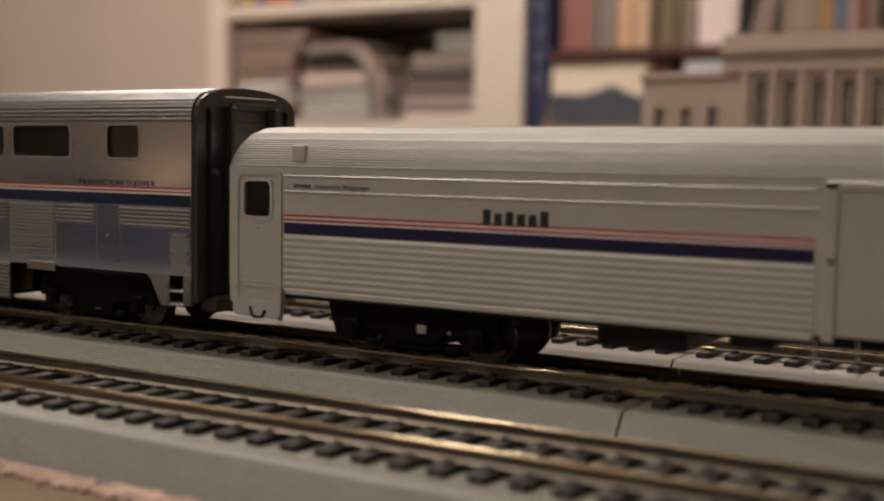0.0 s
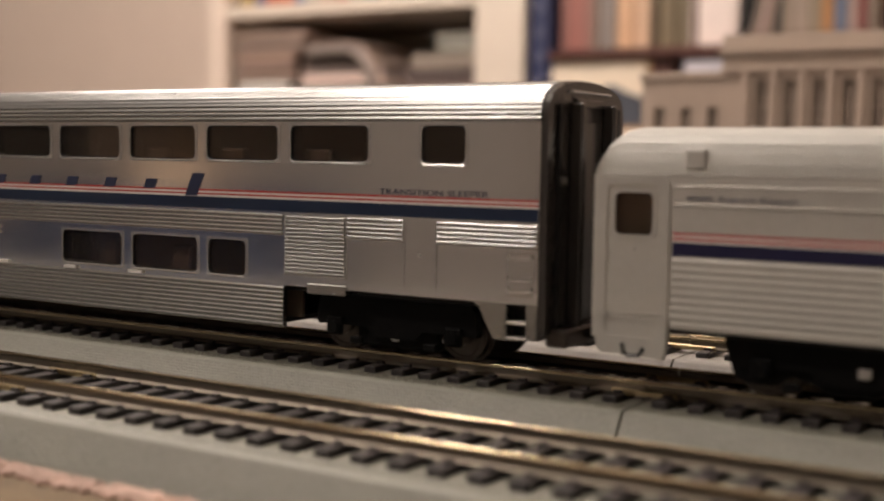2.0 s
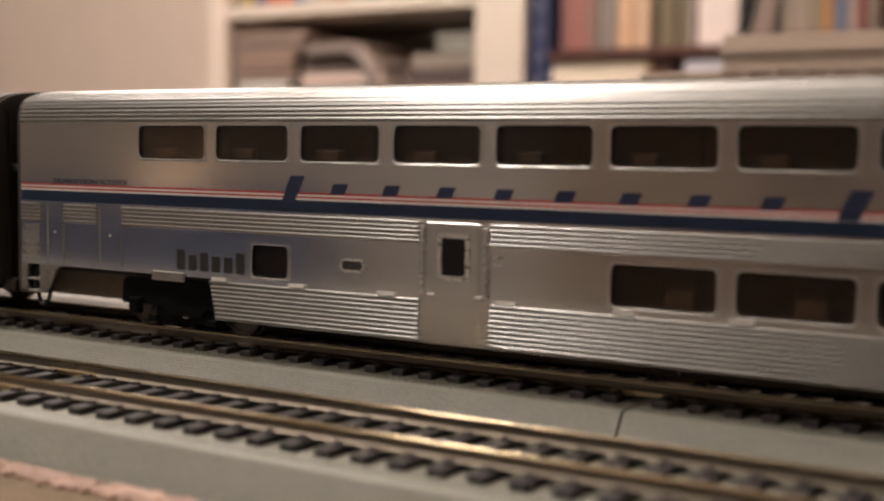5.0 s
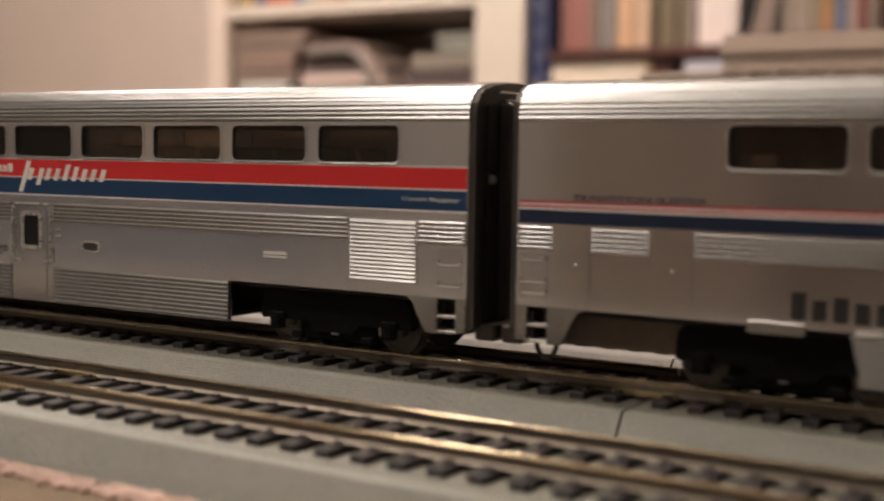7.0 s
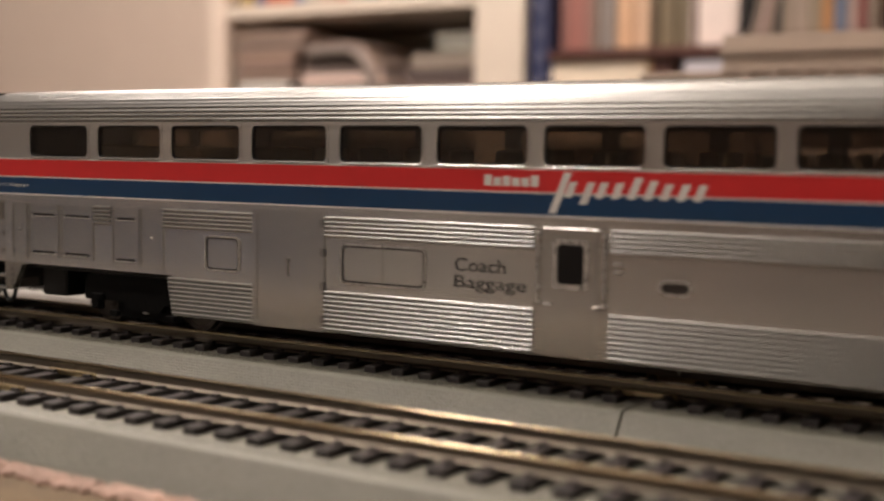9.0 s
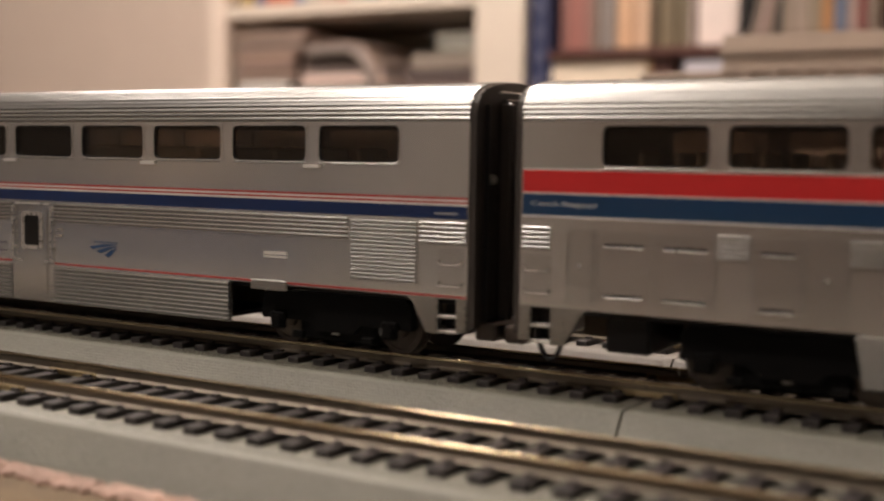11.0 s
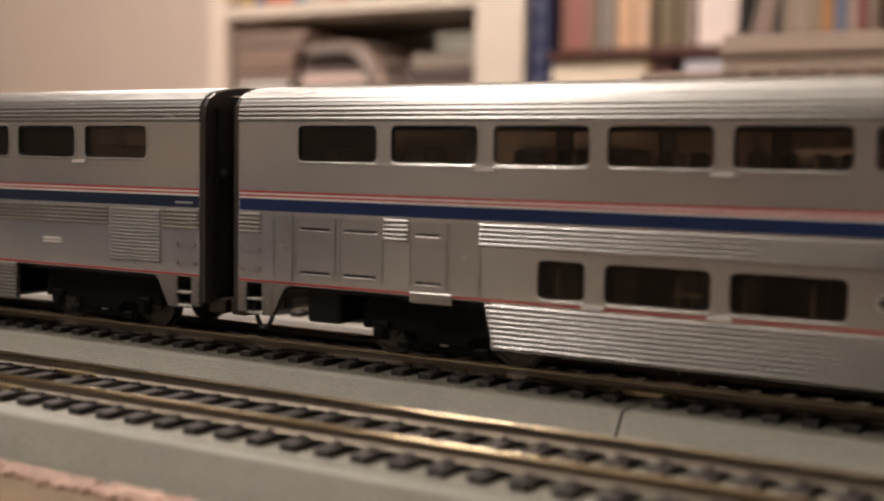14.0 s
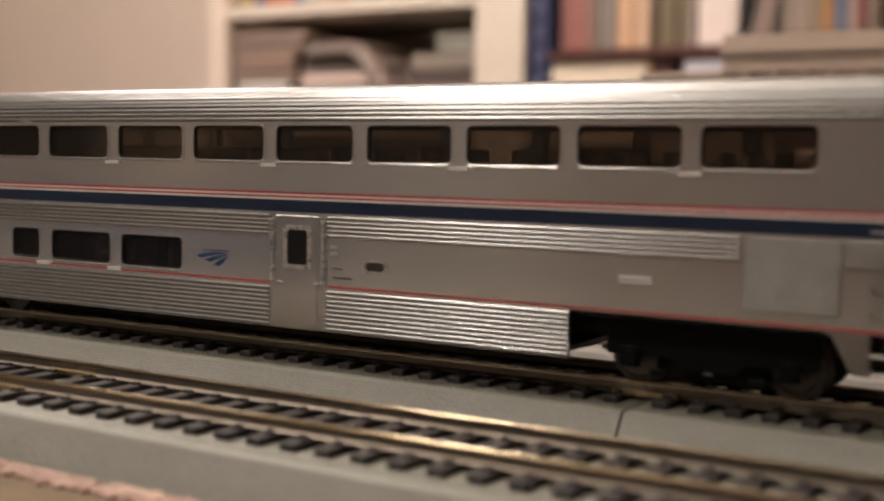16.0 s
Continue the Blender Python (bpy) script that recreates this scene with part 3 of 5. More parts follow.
def step_well(car, at_front, side):
    """The fluted corner legs with the stirrup steps between them, at one corner of the car."""
    f = (lambda x: x) if at_front else (lambda x: -LEN - x)
    y0, y1 = side * (HALF - 1.6), side * (HALF + 0.05)
    bm = bmesh.new()
    prism_y(bm, [(f(-14.3), 13.6), (f(-12.6), 12.6), (f(-9.4), 6.6), (f(-6.6), 6.4), (f(-6.6), 13.6)], y0, y1)
    for q in range(4):
        box(bm, *sorted((f(-9.4 + 0.0), f(-6.9))), *sorted((side * HALF, side * (HALF + 0.35))), 7.4 + q * 1.35, 8.0 + q * 1.35)
    part("leg", bm, SILVER_RIB, car)
    bm = bmesh.new()
    prism_y(bm, [(f(-2.4), 13.6), (f(-2.4), 7.0), (f(0), 7.0), (f(0), 13.6)], y0, y1)
    for q in range(4):
        box(bm, *sorted((f(-2.2), f(-0.2))), *sorted((side * HALF, side * (HALF + 0.35))), 7.6 + q * 1.35, 8.2 + q * 1.35)
    part("leg", bm, SILVER_RIB, car)
    bm = bmesh.new()
    for z in (6.6, 9.6):
        box(bm, *sorted((f(-6.8), f(-2.2))), side * (HALF - 3.5) if side > 0 else -HALF, HALF if side > 0 else -(HALF - 3.5), z, z + 0.55, bevel=0.12)
    part("step", bm, CHROME, car)
    part("step_back", boxed(*sorted((f(-6.8), f(-2.2))), *sorted((side * (HALF - 4.0), side * (HALF - 3.5))), 6.6, 13.6), BLACK, car)


def end_wall(car, x, sgn, roof, low, label="glossy black car end with a gangway frame"):
    """The black end of a car with its diaphragm; sgn: the way that it faces along x."""
    prof = [(y - 0.25 if y > 0.3 else y, z - 0.15) for y, z in roof]
    outline = [(HALF - 0.3, low)] + prof + [(-y, z) for y, z in prof[-2::-1]] + [(-HALF + 0.3, low)]
    bm = extrude_x(bmesh.new(), outline, min(x, x + sgn * 1.4), max(x, x + sgn * 1.4))
    ob = part("end_wall", bm, BLACK_GLOSS, car, label)
    top = roof[-1][1]
    for s in (-1, 1):
        part("diaphragm_post", boxed(*sorted((x + sgn * 1.3, x + sgn * 4.2)), *sorted((s * 6.6, s * 8.6)), low - 3, top - 4.5, bevel=0.5), BLACK_GLOSS, car)
        part("corner_post", boxed(*sorted((x + sgn * 1.3, x + sgn * 2.2)), *sorted((s * 13.2, s * 14.2)), low, top - 5, bevel=0.3), BLACK, car)
        bm = bmesh.new()
        tube(bm, (x + sgn * 1.3, s * 12.0, 37), (x + sgn * 2.6, s * 12.0, 37), 1.0, 0.9, seg=12)
        tube(bm, (x + sgn * 2.5, s * 12.0, 37), (x + sgn * 2.8, s * 12.0, 37), 0.45, seg=10)
        part("marker_lamp", bm, AXLE, car, "small round metal marker lamp")
    part("diaphragm_hood", boxed(*sorted((x + sgn * 1.3, x + sgn * 2.0)), -6.5, 6.5, top - 5.5, top - 3.6, bevel=0.3), BLACK_GLOSS, car)
    part("gangway_door", boxed(*sorted((x + sgn * 1.3, x + sgn * 1.9)), -5.5, 5.5, low + 1, top - 8, bevel=0.2), BLACK_GLOSS, car)
    bm = bmesh.new()
    path_tube(bm, [(x + sgn * 1.4, -9, top - 2.6), (x + sgn * 2.2, -9, top - 2.4), (x + sgn * 2.2, 9, top - 2.4), (x + sgn * 1.4, 9, top - 2.6)], 0.2)
    part("grab_rail", bm, SILVER, car)
    part("buffer_plate", boxed(*sorted((x + sgn * 0.2, x + sgn * 4.8)), -15, 15, 5.4, 9.0, bevel=0.5), WHEEL_METAL, car, "dull grey metal buffer plate")
    bm = boxed(*sorted((x + sgn * 0, x + sgn * 5.9)), -1.6, 1.6, 5.6, 8.4, bevel=0.4)
    part("coupler", bm, BLACK, car, "black knuckle coupler")
    return ob


def seat_mesh():
    bm = boxed(-2.6, 2.6, -4.2, 4.2, 0, 4.6, bevel=0.5)
    box(bm, -3.0, -1.6, -4.2, 4.2, 3.5, 11.4, bevel=0.6)
    return bm


def double_deck_car(front, label, kind):
    car = empty("passenger_car", (front, 0, 0), label, "train car", "cars of the train")
    first_upper = -270.3
    upper = [(first_upper + 23.42 * k, first_upper + 23.42 * k + 20.0) for k in range(11)]
    lower, ovals, blanks, door = [], [], [], (-131.4, -116.0)
    if kind == "sleeper":
        upper = [(x0 + 0.6, x1 + 0.6) for x0, x1 in upper[1:10]] + [(-26.3, -16.1)]
        lower = [(-212.6, -202.6, 14.8, 21.7), (-128.5, -108.6, 14.8, 22.5), (-105.2, -85.1, 14.8, 22.5), (-81.9, -71.1, 14.8, 22.5)]
        ovals, door = [(-188.5, -183.2)], (-169.6, -153.4)
    elif kind == "baggage_coach":
        blanks, ovals = [(-212.8, -203.7, 15.8, 22.7), (-175.6, -155.8, 15.3, 22.7)], [(-106.0, -100.9)]
    elif kind == "coach":
        lower = [(-213.5, -203.8, 15.1, 22.3), (-199.9, -179.9, 15.1, 22.3), (-176.6, -156.7, 15.1, 22.3)]
        ovals = [(-151.6, -146.1)]
    else:
        lower = [(-213.5, -203.8, 15.1, 22.3), (-199.4, -179.4, 15.1, 22.3), (-175.8, -156.7, 15.1, 22.3)]
        ovals = [(-106.4, -101.6)]
    glass = GLASS_DARK if kind == "sleeper" else GLASS
    holes = [(x0, x1, 40.0, 47.4) for x0, x1 in upper] + lower
    regions = [(-LEN, 0, 13.5, 48.2), (-223.2, -60.5, 4.4, 13.5)]
    dx0, dx1 = door
    for side in (-1, 1):
        bm = grid_wall(bmesh.new(), side * HALF, -side * 1.0, regions, [(a - 0.4, b + 0.4, c - 0.4, d + 0.4) for a, b, c, d in holes])
        part("side_wall", bm, SILVER_PLATED if kind == "sleeper" else SILVER, car)
        for x0, x1 in upper:
            window(car, x0, x1, 40.0, 47.4, side, glass)
        for a, b, c, d in lower:
            window(car, a, b, c, d, side, glass)
        # fluted belts
        belt = {"sleeper": [(-286.2, -279.2), (-271.2, -260.0), (-251.6, dx0), (dx1, -61.0), (-43.9, -30.4), (-22.2, -0.4)],
                "baggage_coach": [(-226, -199.6), (-180.4, dx0), (dx1, -28.6), (-11.0, -0.4), (-248.2, -242.6), (-286.2, -280.5)]}.get(
                    kind, [(-226.2, dx0), (dx1, -28.6), (-11.0, -0.4), (-248.2, -242.6), (-286.2, -280.5)])
        for x0, x1 in belt:
            part("fluting", fluted(x0, x1, 24.1, 28.7, 5, side), SILVER_RIB, car, "polished fluted belt", smooth=True)
        skirt = [(-224.6, dx0, 2.2), (dx1, -60.5, 0)] if kind != "baggage_coach" else [(-224.6, -199.6, 1.6), (-180.4, dx0, 0), (dx1, -60.5, 0)]
        for x0, x1, slant in skirt:
            part("fluting", fluted(x0, x1, 4.5, 13.2, 9, side, slant=slant), SILVER_RIB, car, "polished fluted skirt", smooth=True)
        # door
        part("door_recess", plate(dx0, dx1, 4.5, 29.0, side, 0.06), SILVER_DULL, car)
        wx0, wx1 = (dx0 + dx1) / 2 - 2.7, (dx0 + dx1) / 2 + 2.7
        dr = part("door", plate(dx0 + 2.6, dx1 - 2.6, 5.2, 27.4, side, 0.3, r=0.8), SILVER_DULL, car, "plain silver boarding door")
        out, ins = rounded(wx0 - 0.9, wx1 + 0.9, 17.2, 26.4, 0.9), rounded(wx0, wx1, 18.1, 25.5, 0.7)
        part("window_frame", ring_y(bmesh.new(), out, ins, side * (HALF + 0.55), side * (HALF + 0.1)), CHROME, dr)
        part("pane", prism_y(bmesh.new(), rounded(wx0, wx1, 18.1, 25.5, 0.7), side * HALF, side * (HALF + 0.36)), BLACK, dr, "black door pane")
        for hx in (dx0 + 0.9, dx1 - 0.9):
            bm = bmesh.new()
            path_tube(bm, [(hx, side * HALF, 14.5), (hx, side * (HALF + 0.7), 14.8), (hx, side * (HALF + 0.7), 27.4), (hx, side * HALF, 27.7)], 0.17)
            for z in (14.5, 17.5, 24.5, 27.4):
                box(bm, hx - 0.4, hx + 0.4, *sorted((side * HALF, side * (HALF + 0.75))), z - 0.3, z + 0.3)
            part("handrail", bm, CHROME, car)
        bm = bmesh.new()
        path_tube(bm, [(dx0 + 2.0, side * HALF, 28.2), (dx0 + 2.2, side * (HALF + 0.6), 28.4), (dx1 - 2.2, side * (HALF + 0.6), 28.4), (dx1 - 2.0, side * HALF, 28.2)], 0.16)
        part("drip_rail", bm, CHROME, car)
        for x in (dx0 + 2.2, dx1 - 3.2):
            part("door_bracket", boxed(x, x + 1.6, *sorted((side * HALF, side * (HALF + 0.7))), 14.0, 14.5, bevel=0.1), CHROME, car)
        part("grab_iron", box(box(bmesh.new(), dx1 + 0.9, dx1 + 2.6, *sorted((side * HALF, side * (HALF + 0.35))), 20.6, 21.2), dx1 + 0.9, dx1 + 2.6, *sorted((side * HALF, side * (HALF + 0.35))), 22.0, 22.6), CHROME, car)
        for x0, x1 in ovals:
            out, ins = rounded(x0 - 0.5, x1 + 0.5, 17.3, 20.1, 1.35), rounded(x0, x1, 17.8, 19.6, 0.85)
            fr = part("oval_window", ring_y(bmesh.new(), out, ins, side * (HALF + 0.25), side * (HALF - 0.2)), CHROME, car)
            part("pane", prism_y(bmesh.new(), ins, side * (HALF - 0.2), side * (HALF + 0.04)), BLACK_GLOSS, fr, "black pane")
        for a, b, c, d in blanks:
            out, ins = rounded(a - 0.4, b + 0.4, c - 0.4, d + 0.4, 1.2), rounded(a + 0.3, b - 0.3, c + 0.3, d - 0.3, 0.8)
            fr = part("blanked_window", ring_y(bmesh.new(), out, rounded(a - 0.1, b + 0.1, c - 0.1, d + 0.1, 1.0), side * (HALF + 0.35), side * (HALF - 0.2)), CHROME, car)
            part("gasket", ring_y(bmesh.new(), rounded(a - 0.1, b + 0.1, c - 0.1, d + 0.1, 1.0), rounded(a + 0.22, b - 0.22, c + 0.22, d - 0.22, 0.8), side * (HALF + 0.2), side * (HALF - 0.2)), BLACK, fr, "dark gasket line")
            part("panel", prism_y(bmesh.new(), rounded(a + 0.2, b - 0.2, c + 0.2, d - 0.2, 0.8), side * (HALF - 0.2), side * (HALF + 0.08)), SILVER, fr)
            if b - a > 12:
                part("mullion", boxed((a + b) / 2 - 0.2, (a + b) / 2 + 0.2, *sorted((side * HALF, side * (HALF + 0.25))), c, d), SILVER_DULL, fr)
        # louvre grille
        vx0, vx1 = (-60.2, -44.4) if kind == "sleeper" else (-27.8, -11.5)
        vent = part("louvre", plate(vx0 - 0.3, vx1 + 0.3, 15.6, 28.9, side, 0.16), SILVER, car, "louvred air intake grille")
        bm = bmesh.new()
        for q in range(15):
            z = 16.1 + q * 0.83
            if kind == "baggage_coach":
                prism_b = [(side * (HALF + 0.1), z), (side * (HALF + 0.62), z + 0.12), (side * (HALF + 0.2), z + 0.72)]
            else:
                prism_b = [(side * (HALF + 0.1), z), (side * (HALF + 0.45), z + 0.05), (side * (HALF + 0.5), z + 0.46), (side * (HALF + 0.4), z + 0.6), (side * (HALF + 0.1), z + 0.68)]
            extrude_x(bm, prism_b, vx0 + 0.2, vx1 - 0.2)
        part("slats", bm, POLISHED if kind == "baggage_coach" else BRIGHT, vent, "bright metal louvre slats")
        # access panels, hatches and hanging boxes
        if kind == "sleeper":
            panels = [(-277.3, -271.4, 14.2, 28.4), (-259.4, -251.8, 14.6, 28.4), (-30.2, -22.4, 15.4, 28.6)]
        else:
            panels = [(-277.0, -271.6, 14.6, 28.4), (-271.0, -260.4, 15.4, 28.2), (-259.6, -248.5, 15.4, 28.2), (-242.2, -233.5, 15.0, 28.2), (-233.2, -225.9, 14.6, 28.6)]
        for a, b, c, d in panels:
            finish = SILVER_PLATED if kind == "sleeper" else SILVER_DULL
            pn = part("access_panel", plate(a, b, c, d, side, 0.1), finish, car)
            part("rim", ring_y(bmesh.new(), [(a, c), (b, c), (b, d), (a, d)], [(a + 0.35, c + 0.35), (b - 0.35, c + 0.35), (b - 0.35, d - 0.35), (a + 0.35, d - 0.35)], side * (HALF + 0.3), side * HALF), finish, pn)
            if b - a > 8.6 and kind != "sleeper":
                # black bars stand for shade in grooves, bright lips for the light below
                for z in (d - 2.7, c + 0.9):
                    part("slot", boxed(a + 1.5, b - 1.5, *sorted((side * HALF, side * (HALF + 0.13))), z, z + 0.55), BLACK, pn, "groove in the panel, its shade put in as a black bar")
                    part("slot_lip", boxed(a + 1.4, b - 1.4, *sorted((side * HALF, side * (HALF + 0.32))), z - 0.2, z, bevel=0.05), CHROME, pn)
            else:
                part("latch", boxed((a + b) / 2 - 0.25, (a + b) / 2 + 0.25, *sorted((side * HALF, side * (HALF + 0.35))), 21.4, 22.0, bevel=0.1), CHROME, pn)
        for hx in (-LEN + 1.0, -6.4):
            part("hatch", plate(hx - 0.2, hx + 5.4, 15.0, 23.4, side, 0.07), SILVER_DULL, car)
            for z in (16.0, 18.1, 22.2) if kind == "sleeper" else (16.0, 20.2):
                bm = bmesh.new()
                path_tube(bm, [(hx, side * HALF, z + 0.5), (hx, side * (HALF + 0.4), z), (hx + 5.2, side * (HALF + 0.4), z), (hx + 5.2, side * HALF, z + 0.5)], 0.07, seg=6)
                for x in (hx, hx + 5.2):
                    box(bm, x - 0.22, x + 0.22, *sorted((side * HALF, side * (HALF + 0.3))), z + 0.4, z + 0.85, bevel=0.08)
                part("grab_iron", bm, WHEEL_METAL, car, "dull metal corner grab iron")
        for a, b in ((-242.0, -232.0), (-54.2, -44.2)):
            if kind in ("sleeper", "coach"):
                part("hanging_box", boxed(a, b, *sorted((side * (HALF - 2), side * (HALF + 0.5))), 12.1, 14.4, bevel=0.25), SILVER_RIB, car)
        if kind != "sleeper":
            part("badge", box(box(bmesh.new(), -50.6, -44.4, *sorted((side * HALF, side * (HALF + 0.3))), 19.9, 20.5), -50.6, -44.4, *sorted((side * HALF, side * (HALF + 0.3))), 19.2, 19.6), WHITE, car, "small white plate")
        # small lift lugs under the windows
        lug_x = [x1 + 1.7 for x0, x1 in upper[1::2]] if kind in ("coach", "last") else []
        lugs = [(x, 39.0) for x in lug_x] + [(b + 1.7, c - 1.0) for a, b, c, d in lower[:2]]
        if kind == "sleeper":
            lugs = [(-221.6, 13.5), (-200.0, 13.6), (-177.3, 13.6), (-150.0, 13.6), (-125.5, 13.6), (-104, 13.8)]
        for x, z in lugs:
            # white colour stands in for the gleam on these silver lugs
            part("lug", boxed(x - 2.1, x + 2.1, *sorted((side * HALF, side * (HALF + 0.6))), z - 0.35, z + 0.35), WHITE, car)
        # livery
        if kind == "baggage_coach":
            for z0, z1, m, lab in ((39.15, 39.45, WHITE, "thin white line"), (35.0, 39.15, RED_BAND, "broad red band"), (34.7, 35.0, WHITE, "thin white line"),
                                   (30.75, 34.7, BLUE_BAND, "broad blue band"), (30.4, 30.75, WHITE, "thin white line")):
                stripe(car, -LEN + 0.3, -0.2, z0, z1, m, side, label=lab)
        else:
            navy = NAVY if kind == "coach" else NAVY_DARK
            for z0, z1, m, lab in ((33.0, 33.45, RED, "thin red line"), (32.6, 33.0, WHITE, "thin white line"), (32.2, 32.6, RED, "thin red line"),
                                   (31.75, 32.2, WHITE, "thin white line"), (29.2, 31.75, navy, "navy blue stripe")):
                stripe(car, -LEN + 0.3, -0.2, z0, z1, m, side, label=lab)
            if kind in ("coach", "last"):
                for x0, x1 in ((-LEN + 0.3, dx0 - 0.1), (dx1 + 0.1, -0.2)):
                    stripe(car, x0, x1, 13.75, 14.15, RED, side, label="thin red line", proud=0.09)
        for at_front in (True, False):
            step_well(car, at_front, side)
    # roof: evenly spaced flutes up the shoulder, then a smooth crown
    ribs, run, pitch = [], 0.0, 0.98
    fine = []
    for (y0, z0), (y1, z1) in zip(ROOF, ROOF[1:]):
        n = max(1, int(math.hypot(y1 - y0, z1 - z0) / 0.16))
        for q in range(n):
            u = q / n
            fine.append((y0 + (y1 - y0) * u, z0 + (z1 - z0) * u, y1 - y0, z1 - z0))
    last_point = fine[0]
    for y, z, dy, dz in fine:
        run += math.hypot(y - last_point[0], z - last_point[1])
        last_point = (y, z)
        d = math.hypot(dy, dz)
        lift = 0.2 * abs(math.sin(math.pi * run / pitch)) if run < 14.6 else 0.06
        if run < 14.6 or math.hypot(y - ribs[-1][0], z - ribs[-1][1]) > 0.9:
            ribs.append((y + dz / d * lift, z - dy / d * lift))
    ribs.append(ROOF[-1])
    prof = ribs + [(-y, z) for y, z in ribs[-2::-1]]
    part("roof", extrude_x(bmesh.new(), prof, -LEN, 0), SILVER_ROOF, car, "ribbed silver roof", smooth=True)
    part("underframe", boxed(-LEN + 1, -1, -15.5, 15.5, 12.2, 14.2, bevel=0.3), BLACK, car, "black underframe")
    part("skirt_floor", boxed(-221, -62, -16.2, 16.2, 5.0, 6.0), BLACK, car)
    end_wall(car, 0, 1, ROOF, 8.0)
    end_wall(car, -LEN, -1, ROOF, 8.0)
    truck(car, -35.1)
    truck(car, -236.6)
    # equipment hung by the trucks
    if kind != "sleeper":
        part("equipment_box", boxed(-270.2, -261.6, -14.6, 10, 5.6, 13, bevel=0.5), BLACK, car, "black underfloor equipment box")
    bm = bmesh.new()
    hook = [(-LEN + 3 + 2.6 * (1 - math.cos(a)), -15.6, 9.5 - 6.2 * math.sin(a)) for a in [k * math.pi / 8 for k in range(9)]]
    part("air_hose", path_tube(bm, hook, 0.5), BLACK, car, "black looped air hose")
    # inside
    part("interior_floor", boxed(-LEN + 3, -3, -16.2, 16.2, 30.5, 31.5), FLOOR_IN, car)
    if kind == "sleeper":
        part("corridor_wall", boxed(-LEN + 4, -4, -12.2, -11.2, 31.5, 53), FLOOR_IN, car)
        part("corridor_wall", boxed(-LEN + 4, -60, -12.2, -11.2, 6, 30), FLOOR_IN, car)
        for x0, x1 in upper[:-1]:
            part("compartment_wall", boxed(x1 + 1.2, x1 + 2.2, -16.3, -12.3, 31.5, 52), FLOOR_IN, car)
            part("berth", boxed(x0 + 1, x0 + 8, -14.6, -12.3, 31.6, 42.6, bevel=0.6), FLOOR_IN, car, "brown berth seat")
            part("door_curtain", boxed(x0 + 11.5, x0 + 15.5, -12.9, -12.25, 31.6, 46.5, bevel=0.2), FLOOR_IN, car, "brown compartment curtain")
        for a, b in ((-128.5, -108.6), (-105.2, -85.1)):
            part("berth", boxed(a + 9, b - 5, -14.6, -12.3, 8, 20.4, bevel=0.6), FLOOR_IN, car, "brown berth seat")
    else:
        seat = part("seat", seat_mesh(), SEAT, car, "tan moulded seat", at=(-262, -9.5, 31.5))
        for k in range(23):
            for y in (-9.5, 9.5):
                if k or y > 0:
                    share(seat, car, (-262 + k * 11.2, y, 31.5))
        part("partition", boxed(-LEN + 4, -4, 3, 4, 6, 30), FLOOR_IN, car)
        if lower:
            part("aisle_wall", boxed(-216, -150, -7, -6, 9.6, 29), FLOOR_IN, car)
            part("lower_floor", boxed(-216, -150, -16, 2.8, 8.4, 9.6), FLOOR_IN, car)
            for k in range(5):
                share(seat, car, (-208 + k * 11.9, -11.5, 9.6))
            for a in (-201.5, -178.0):
                part("bulkhead", boxed(a - 0.7, a + 0.7, -15, -7.1, 9.6, 29), FLOOR_IN, car)
            part("side_table", box(boxed(-188, -182.5, -15.4, -9, 17.2, 17.8), -185.4, -184.2, -12, -10.8, 9.6, 17.2), SEAT, car, "small tan table between seats")
    return car


def word_blocks(car, x0, x1, z0, z1, heights, material, name, label, slant=0.25, gap=0.25, face=HALF):
    """A brand name as plain slanted bars of its letters' size and colour: heights gives the rise of each, and its drop below the line."""
    step = (x1 - x0) / len(heights)
    h = z1 - z0
    bm = bmesh.new()
    for i, (up, down) in enumerate(heights):
        w = step * (1 - gap)
        a, b0, b1 = x0 + i * step, z0 - down * h, z0 + up * h
        c = slant * (b1 - b0)
        prism_y(bm, [(a, b0), (a + w, b0), (a + w + c, b1), (a + c, b1)], -face - 0.1, -face)
    return part(name, bm, material, car, label)


def arrow_emblem(car, x0, z0, w=9.4, h=3.2):
    """The blue emblem as three plain bars that fan out from one corner, under a thin line."""
    bm = bmesh.new()
    fan = (((1.0, 0.95), (0.55, 0.98), (0.0, 0.72), (0.08, 0.52), (0.6, 0.8)), ((0.98, 0.86), (0.62, 0.74), (0.22, 0.42), (0.40, 0.28), (0.72, 0.60)),
           ((0.95, 0.75), (0.75, 0.53), (0.52, 0.12), (0.70, 0.0), (0.86, 0.43)))
    for bar in fan:
        prism_y(bm, [(x0 + w * u, z0 + h * v) for u, v in bar], -HALF - 0.1, -HALF)
    box(bm, x0 + w * 0.15, x0 + w, -HALF - 0.1, -HALF, z0 + h * 1.06, z0 + h * 1.13)
    return part("emblem", bm, EMBLEM_BLUE, car, "blue fanned bar emblem")


CAPS = [(1.35, 0.75)] + [(0.8, 0)] * 8 + [(1.35, 0.5)]
PLAIN = [(1.0, 0), (0.76, 0), (0.9, 0), (0.76, 0), (0.76, 0), (1.0, 0)]
SCRIPT = [(1.35, 0.9), (0.85, 0), (0.85, 0.35), (0.85, 0), (0.85, 0), (1.15, 0), (1.0, 0), (0.85, 0), (0.85, 0), (0.85, 0)]
FACE = -HALF - 0.09
sleeper = double_deck_car(-189.6, "silver double-deck sleeping car with red, white and navy stripes", "sleeper")
